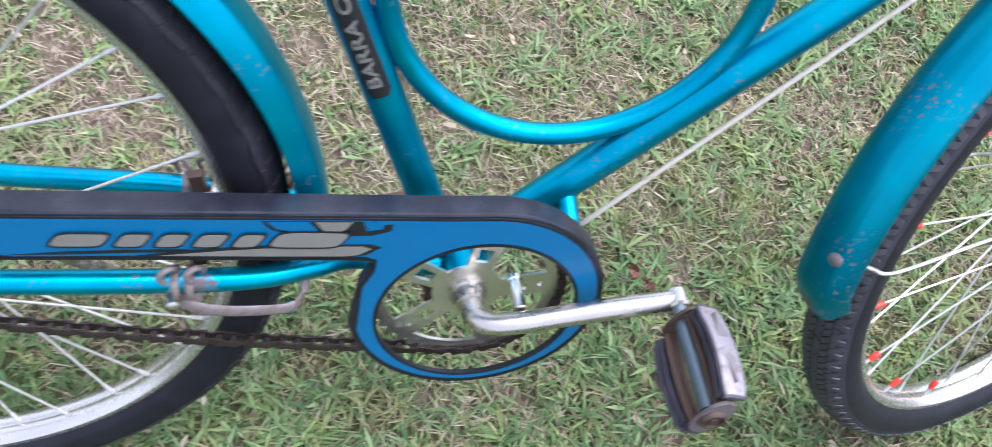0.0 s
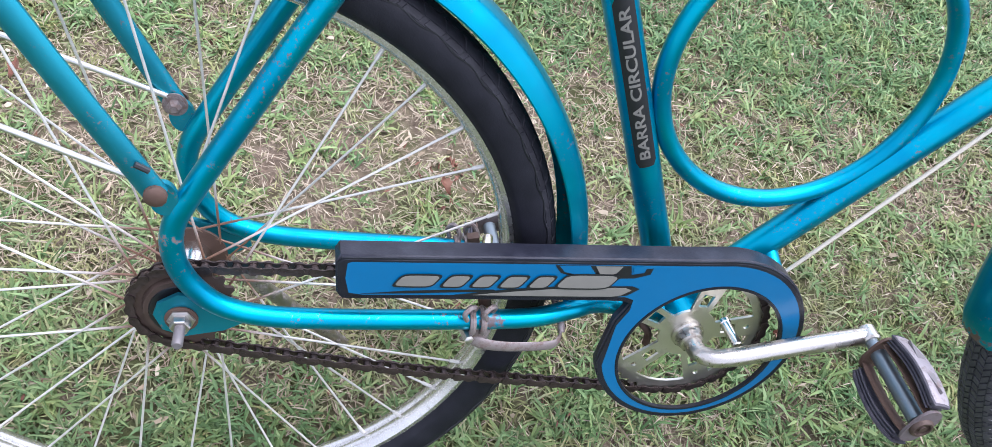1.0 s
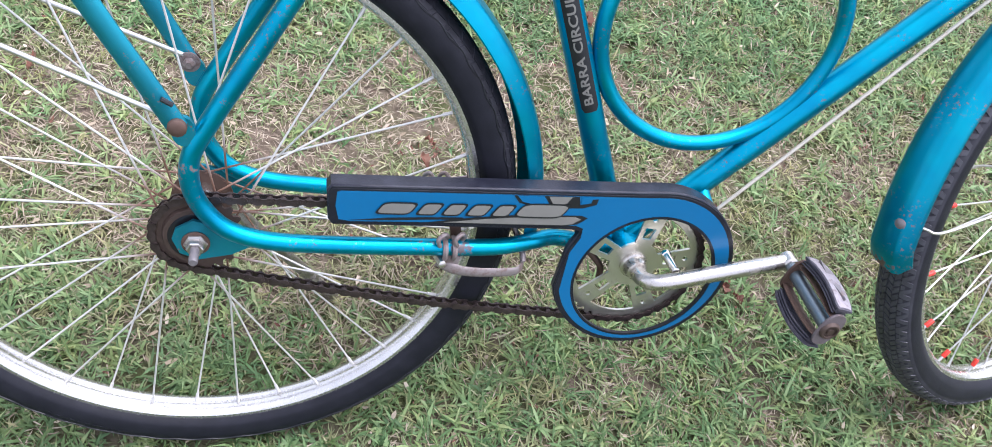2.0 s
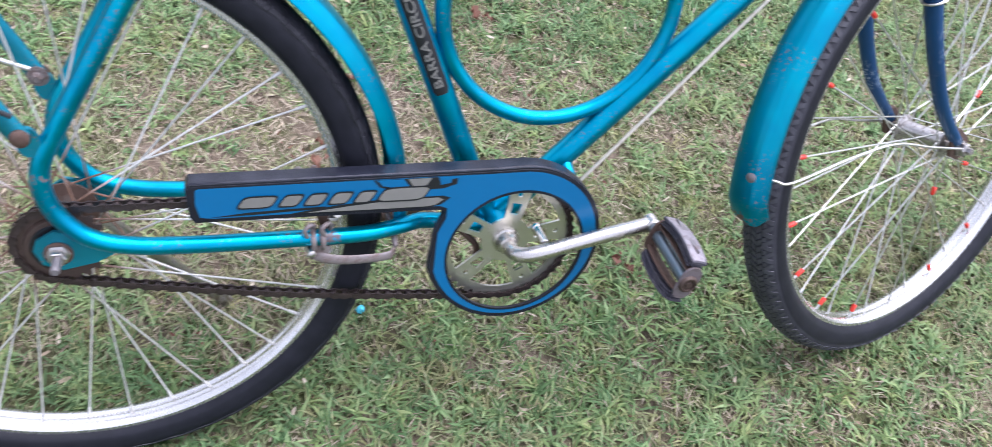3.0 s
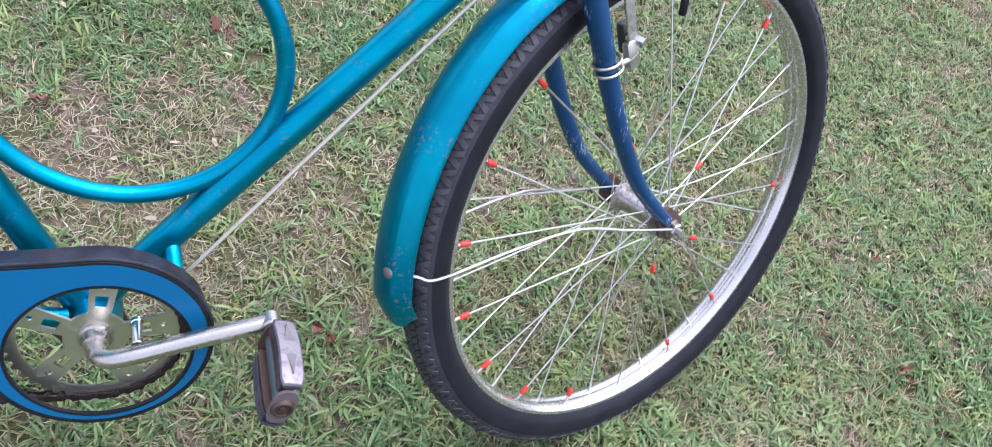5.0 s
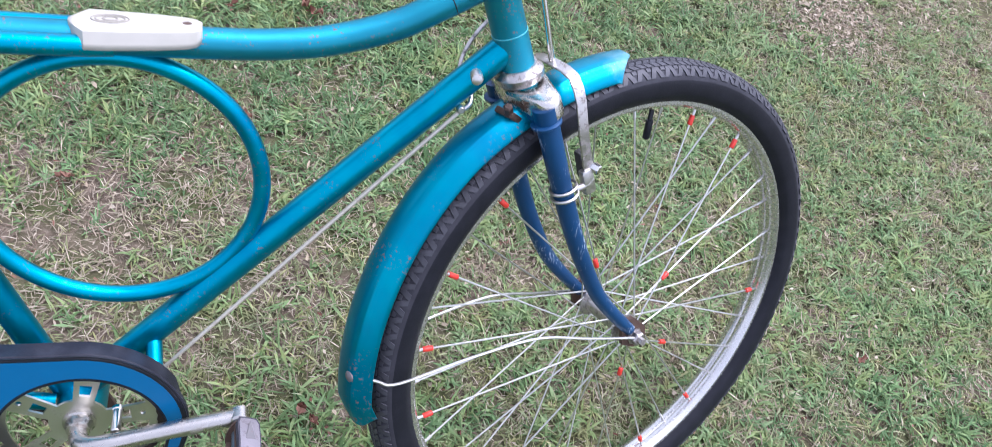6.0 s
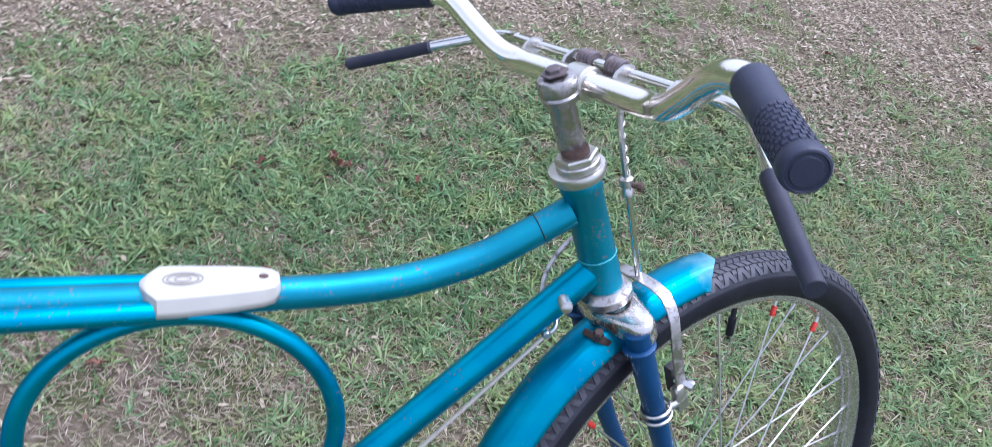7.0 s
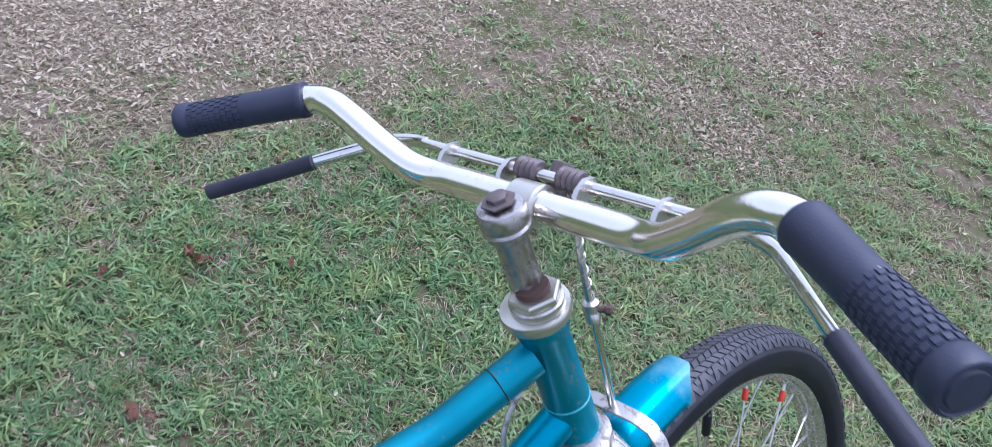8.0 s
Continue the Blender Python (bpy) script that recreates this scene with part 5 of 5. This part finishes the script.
def link_meshes():
    out = []
    for wide in (0, 1):
        bm = bmesh.new()
        for s in (-1, 1):
            y = s * (0.0044 if wide else 0.0030)
            shape = []
            for c, a0 in ((0.00635, -90), (-0.00635, 90)):
                shape += [(c + 0.0044 * math.cos(radians(a0 + t)), 0.0044 * math.sin(radians(a0 + t))) for t in (-8, 30, 60, 90, 120, 150, 188)]
                shape.append((0, 0.0029 if a0 < 0 else -0.0029))
            slab(shape, y - 0.0006, y + 0.0006, (), bm)
        if wide:
            for x in (-0.00635, 0.00635):
                turned_solid([(-0.0052, 0.0017), (0.0052, 0.0017)], (x, 0, 0), (0, 1, 0), 6, bm)
        else:
            for x in (-0.00635, 0.00635):
                turned_solid([(-0.0028, 0.0034), (0.0028, 0.0034)], (x, 0, 0), (0, 1, 0), 8, bm)
        out.append(finish("chain_link", bm, CHAIN))
    return out


def chain_path():
    d = BB - REAR
    ln = math.hypot(d.x, d.z)
    base = math.atan2(d.z, d.x)
    off = math.acos((R_REAR - R_RING) / ln)
    up, lo = base + off, base - off
    pts = []
    for k in range(40):
        a = lo + (up - lo) * k / 39
        pts.append((BB.x + R_RING * math.cos(a), BB.z + R_RING * math.sin(a)))
    for k in range(1, 40):
        t = k / 40
        a, b = pts[39], (REAR.x + R_REAR * math.cos(up), REAR.z + R_REAR * math.sin(up))
        pts.append((a[0] + (b[0] - a[0]) * t, a[1] + (b[1] - a[1]) * t - 0.004 * math.sin(math.pi * t)))
    for k in range(40):
        a = up + (2 * math.pi - (up - lo)) * k / 39
        pts.append((REAR.x + R_REAR * math.cos(a), REAR.z + R_REAR * math.sin(a)))
    a, b = pts[-1], pts[0]
    for k in range(1, 60):
        t = k / 60
        pts.append((a[0] + (b[0] - a[0]) * t, a[1] + (b[1] - a[1]) * t - 0.009 * math.sin(math.pi * t)))
    return pts


def chain():
    pts = chain_path()
    pts.append(pts[0])
    seg = [math.dist(a, b) for a, b in zip(pts, pts[1:])]
    total = sum(seg)
    count = 2 * round(total / 0.0254)
    step = total / count
    meshes = link_meshes()
    at, i, acc = [], 0, 0.0
    for k in range(count + 1):
        want = min(k * step, total - 1e-6)
        while acc + seg[i] < want:
            acc += seg[i]
            i += 1
        t = (want - acc) / seg[i]
        at.append((pts[i][0] + (pts[i + 1][0] - pts[i][0]) * t, pts[i][1] + (pts[i + 1][1] - pts[i][1]) * t))
    first = None
    for k in range(count):
        (ax, az), (bx, bz) = at[k], at[k + 1]
        ang = math.degrees(math.atan2(bz - az, bx - ax))
        m = pose((ax + bx) / 2, CH_Y, (az + bz) / 2, 0, -ang, 0)
        if first is None:
            first = new("chain", meshes[0])
            first.parent = bike
            tagged(first, "rusty brown roller chain")
            first.matrix_basis = m
            inv = m.inverted()
        else:
            o = new("chain_link", meshes[k % 2])
            o.parent = first
            o.matrix_basis = inv @ m


chain()

# crank and pedals
ARM = Vector((0.1655, -0.086, 0.3165))
crank_pts = [(0.005, -0.024, 0.2795), (0.005, -0.050, 0.2795), (0.007, -0.066, 0.28), (0.018, -0.077, 0.283), (0.039, -0.081, 0.2885), (0.075, -0.082, 0.2965), (0.123, -0.084, 0.3075), (ARM.x, ARM.y, ARM.z)]
crank = part("crank_arm", bar(crank_pts, 0.0092, 18, 5), CRANK, bike, "bright one-piece chrome crank arm")
part("crank_eye", turned_solid([(-0.0085, 0.0080), (-0.0065, 0.0098), (0.0065, 0.0098), (0.0085, 0.0080)], ARM, (0, -1, -0.08), 20), CRANK, crank)
part("crank_cone", turned_solid([(0, 0.0165), (0.003, 0.0165), (0.004, 0.0140), (0.009, 0.0132), (0.011, 0.0118), (0.014, 0.0118), (0.015, 0.0095)], (BB.x, -0.0385, BB.z), (0, -1, 0), 24), CRANK, crank)
part("drive_pin", turned_solid([(0, 0.0062), (0.004, 0.0062), (0.005, 0.0052), (0.034, 0.0052), (0.035, 0.004)], (0.0430, CH_Y + 0.002, 0.2910), (0, -1, 0), 14), CHROME, crank)
far_crank = part("far_crank_arm", bar([(0.005, 0.024, 0.2795), (0.005, 0.050, 0.2795), (0.003, 0.066, 0.279), (-0.008, 0.077, 0.276), (-0.029, 0.081, 0.2705), (-0.113, 0.084, 0.2515), (-0.155, 0.086, 0.242)], 0.0092, 14, 5), RUST, bike, "rust-spotted crank arm on the far side")
part("kick_bracket", slab([(0.004, 0.275), (0.022, 0.272), (0.034, 0.238), (0.030, 0.222), (0.014, 0.224), (0.002, 0.250)], 0.020, 0.025), RUST, bike, "rusty flat bracket under the bottom bracket")
part("brake_crank", bar([(-0.055, -0.012, 0.2935), (-0.035, -0.016, 0.2735), (-0.025, -0.018, 0.2605), (-0.023, -0.016, 0.2435)], 0.004, 10, 4), RUST, bike, "rusty brake linkage behind the chainring")


def pedal(root, d_along, tilt, cap_label):
    """Axle along d_along from root; u is the way across the two blocks, w the tread's outward way."""
    d = Vector(d_along).normalized()
    u = Vector((math.cos(radians(tilt)), 0, math.sin(radians(tilt))))
    u = (u - d * u.dot(d)).normalized()
    w = u.cross(d) if d.y < 0 else d.cross(u)
    frame_m = Matrix((d, u, w)).transposed().to_4x4()
    at = lambda a, b, c: Matrix.Translation(Vector(root) + d * a + u * b + w * c) @ frame_m
    body = part("pedal", turned_solid([(0.008, 0.0062), (0.020, 0.0062), (0.022, 0.0078), (0.098, 0.0078)], root, d, 18), PEDAL_AXLE, bike, "worn pedal with scuffed grey side plates and rusty inside")
    def bowed(off, bulge, wide, tall, a0, a1, lift=0.0, edge=0.25):
        """A bar that bows outwards along the pedal."""
        bm = bmesh.new()
        rows = []
        for q in range(13):
            t = q / 12
            k = math.sin(math.pi * (0.12 + 0.76 * t))
            mid = off + bulge * (k - 0.6)
            sq = 1.0 if 0 < q < 12 else 0.8
            ring = []
            for x, z in ((-0.5, -0.5 + edge), (-0.5, 0.5 - edge), (-0.5 + edge, 0.5), (0.5 - edge, 0.5), (0.5, 0.5 - edge), (0.5, -0.5 + edge), (0.5 - edge, -0.5), (-0.5 + edge, -0.5)):
                ring.append(bm.verts.new(at(a0 + (a1 - a0) * t, mid + x * wide * sq, lift + z * tall * sq) @ Vector((0, 0, 0))))
            rows.append(ring)
        for a, b in zip(rows, rows[1:]):
            for q in range(8):
                bm.faces.new((a[q], a[(q + 1) % 8], b[(q + 1) % 8], b[q]))
        bm.faces.new(rows[0])
        bm.faces.new(rows[-1][::-1])
        return bm

    for s in (-1, 1):
        rb = part("pedal_rubber", bowed(s * 0.0245, s * 0.008, 0.0095, 0.0165, 0.025, 0.100), PEDAL_RUBBER, body, "scuffed ridged rubber block")
        for k in range(3):
            for f in (-1, 1):
                part("ridge", bowed(s * 0.0245 + (k - 1.0) * 0.0032, s * 0.008, 0.0019, 0.0032, 0.026, 0.099, f * 0.0088), PEDAL_RUBBER, rb)
        part("pedal_plate", bowed(s * 0.0150, s * 0.004, 0.0022, 0.014, 0.024, 0.101, -0.003), RUST, body, "rusty inner plate")
        part("plate_rim", bowed(s * 0.0288, s * 0.0085, 0.0040, 0.0225, 0.0235, 0.1030), PEDAL_RUBBER, body)
        side = part("side_plate", bowed(s * 0.0302, s * 0.0085, 0.0032, 0.0195, 0.026, 0.101), PEDAL_GREY, body, "scuffed grey side plate with triangular marks")
        # recessed triangles drawn as darker pieces, their shade put in the colour
        for f in (-1, 1):
            tri = bmesh.new()
            vs = [tri.verts.new(at(0.063 + f * 0.018, s * 0.0350, 0) @ Vector(q)) for q in ((f * -0.010, 0, -0.0050), (f * -0.010, 0, 0.0050), (f * 0.012, 0, 0))]
            tri.faces.new(vs)
            got = bmesh.ops.extrude_face_region(tri, geom=list(tri.faces))
            bmesh.ops.translate(tri, verts=[v for v in got["geom"] if isinstance(v, bmesh.types.BMVert)], vec=u * (s * -0.003))
            part("triangle_mark", tri, PEDAL_DARK, side, "", None, False)
    for a, mat in ((0.0215, RUST), (0.1035, PEDAL_END)):
        bm = bmesh.new()
        ring = []
        for q in range(28):
            t = 2 * math.pi * q / 28
            ring.append((0.0215 * math.copysign(abs(math.cos(t)) ** 0.7, math.cos(t)), 0.0120 * math.copysign(abs(math.sin(t)) ** 0.8, math.sin(t))))
        fr_ = [bm.verts.new(at(a, x, z) @ Vector((-0.0014, 0, 0))) for x, z in ring]
        bk_ = [bm.verts.new(at(a, x, z) @ Vector((0.0014, 0, 0))) for x, z in ring]
        bm.faces.new(fr_)
        bm.faces.new(bk_[::-1])
        for q in range(28):
            bm.faces.new((fr_[q], fr_[(q + 1) % 28], bk_[(q + 1) % 28], bk_[q]))
        part("end_plate", bm, mat, body)
    part("end_cap", turned_solid([(0, 0.0112), (0.003, 0.0106), (0.0045, 0.0092), (0.0045, 0.0074), (0.0026, 0.0070), (0.0026, 0.0040), (0.0042, 0.0034)], Vector(root) + d * 0.104, d, 20), FREEWHEEL, body, cap_label)
    return body


pedal(ARM, (-0.03, -1, -0.085), 72, "round worn metal end cap")
pedal((-0.155, 0.086, 0.2420), (0, 1, 0), 10, "round worn metal end cap")

# chain guard
GY0, GY1 = -0.0615, -0.0405
G_C, G_R, H_C, H_R = (0.0092, 0.2862), 0.1045, (0.0098, 0.2766), 0.0826


def case_outline(grow=0.0):
    """Arm with a square end, and the round case over the chainring."""
    r = G_R + grow
    out = [(-0.336 - grow, 0.3560 - grow), (-0.340 - grow, 0.3615), (-0.341 - grow, 0.3945), (-0.337 - grow, 0.4000 + grow)]
    out += [(x, 0.4000 + grow - (x + 0.341) * 0.0290) for x in (-0.30, -0.25, -0.20, -0.15, -0.10, -0.06, -0.02)]
    out += [(G_C[0] + r * math.cos(radians(a)), G_C[1] + r * math.sin(radians(a))) for a in range(88, -176, -6)]
    out += [(G_C[0] - 0.095 - grow, 0.3200), (-0.0785 - grow, 0.3345), (-0.0755 - grow, 0.3420 - grow), (-0.0825, 0.3455 - grow), (-0.102, 0.3470 - grow)]
    out += [(x, 0.3470 - grow - (x + 0.102) * 0.0385) for x in (-0.16, -0.22, -0.28)]
    return out


guard = part("chain_guard", slab(case_outline(), GY0, GY0 + 0.002, [circle(*H_C, H_R, n=64)]), BLACK, bike, "black plastic chain guard with blue decals")
shell = bmesh.new()
o1, o2 = case_outline(0.0012), case_outline(-0.0012)
n = len(o1)
rows = []
for lp, depths in ((o1, (GY0 + 0.003, GY1)), (o2, (GY1, GY0 + 0.002))):
    for y in depths:
        rows.append([shell.verts.new((x, y if z > 0.335 else min(y, GY0 + 0.009), z)) for x, z in lp])
soft = [shell.verts.new((x, GY0 - 0.0002, z)) for x, z in case_outline(-0.0022)]
rows = [soft] + rows
for a, b in zip(rows, rows[1:]):
    for k in range(n):
        shell.faces.new((a[k], a[(k + 1) % n], b[(k + 1) % n], b[k]))
part("guard_rim", shell, DUST_AND_SHEEN_BLACK, guard)
lip = lathe([(H_R - 0.0006, GY0 - 0.0006), (H_R + 0.0016, GY0 - 0.0006), (H_R + 0.0016, GY0 + 0.0035), (H_R - 0.0006, GY0 + 0.0035)], H_C[0], H_C[1], steps=72)
part("hole_lip", lip, BLACK, guard)


def sticker(name, outline, mat, layer, holes=(), label=""):
    y = GY0 - 0.0003 * layer
    return part(name, slab(outline, y, y + 0.00025, holes), mat, guard, label, None, False)


def on_arm(u, v):
    """A place on the arm's face: u from its square end to the neck, v from its lower to its upper edge."""
    x = -0.334 + 0.254 * u
    low, top = 0.3600 - 0.0105 * u, 0.3953 - 0.0072 * u
    return x, low + (top - low) * v


def on_face(*uv):
    return [on_arm(u, v) for u, v in uv]


film = on_face((0.012, 0.06), (0.0, 0.5), (0.006, 0.96), (0.02, 1.0), (0.3, 1.0), (0.6, 1.0), (0.9, 1.0), (1.2, 0.99))
film += [(G_C[0] + 0.0994 * math.cos(radians(a)), G_C[1] + 0.0994 * math.sin(radians(a))) for a in range(86, -172, -6)]
film += [(-0.0845, 0.3150), (-0.0755, 0.3340)] + on_face((1.02, -0.06), (0.985, 0.03), (0.7, 0.03), (0.35, 0.03), (0.06, 0.0))
sticker("blue_decal", film, STICKER, 1, [circle(*H_C, H_R + 0.0026, n=64)], "glossy blue decal with black edge")
sticker("swoosh", on_face((0.05, 0.04), (0.20, 0.15), (0.36, 0.20), (0.50, 0.22), (0.52, 0.15), (0.36, 0.12), (0.22, 0.07)), INK_AND_SHADE, 2)
sticker("swoosh", on_face((0.36, 0.04), (0.55, 0.24), (0.74, 0.36), (1.0, 0.38), (1.03, 0.30), (0.99, 0.10), (0.95, 0.04), (0.70, 0.03)), INK_AND_SHADE, 3)
sticker("silver_flash", on_face((0.43, 0.055), (0.60, 0.20), (0.78, 0.31), (0.975, 0.33), (1.0, 0.26), (0.965, 0.10), (0.93, 0.06), (0.70, 0.05)), SILVER, 4)
sticker("swoosh", on_face((0.70, 0.99), (0.725, 0.76), (0.77, 0.66), (0.90, 0.60), (1.0, 0.62), (1.055, 0.74), (1.06, 0.92), (1.035, 0.90), (1.03, 0.78), (0.985, 0.72), (0.975, 0.99)), INK_AND_SHADE, 2)
sticker("blue_flash", on_face((0.715, 0.985), (0.738, 0.80), (0.80, 0.70), (0.85, 0.76), (0.825, 0.985)), STICKER, 4)
sticker("silver_flash", on_face((0.845, 0.985), (0.945, 0.985), (0.925, 0.78), (0.875, 0.66)), SILVER, 5)
sticker("blue_flash", on_face((0.985, 0.985), (1.02, 0.98), (1.025, 0.80), (0.99, 0.76)), STICKER, 4)
# maker's mark as plain slanted bars
for u0, u1 in ((0.155, 0.303), (0.315, 0.405), (0.416, 0.502), (0.513, 0.604), (0.616, 0.700), (0.712, 0.925)):
    tall = 0.68 if u1 < 0.9 else 0.74
    for grow, mat, layer, name in ((1.0, INK_AND_SHADE, 6, "mark_edge"), (0.0, SILVER, 7, "mark_bar")):
        outline = []
        for k in range(28):
            a = 2 * math.pi * k / 28
            cu, cv = (math.copysign(abs(g(a)) ** 0.42, g(a)) for g in (math.cos, math.sin))
            v = (tall + 0.30) / 2 + cv * ((tall - 0.30) / 2 - 0.03 + 0.05 * grow)
            outline.append(on_arm((u0 + u1) / 2 + cu * ((u1 - u0) / 2 - 0.011 + 0.007 * grow) + (v - 0.49) * 0.10 + 0.006, v))
        sticker(name, outline, mat, layer)
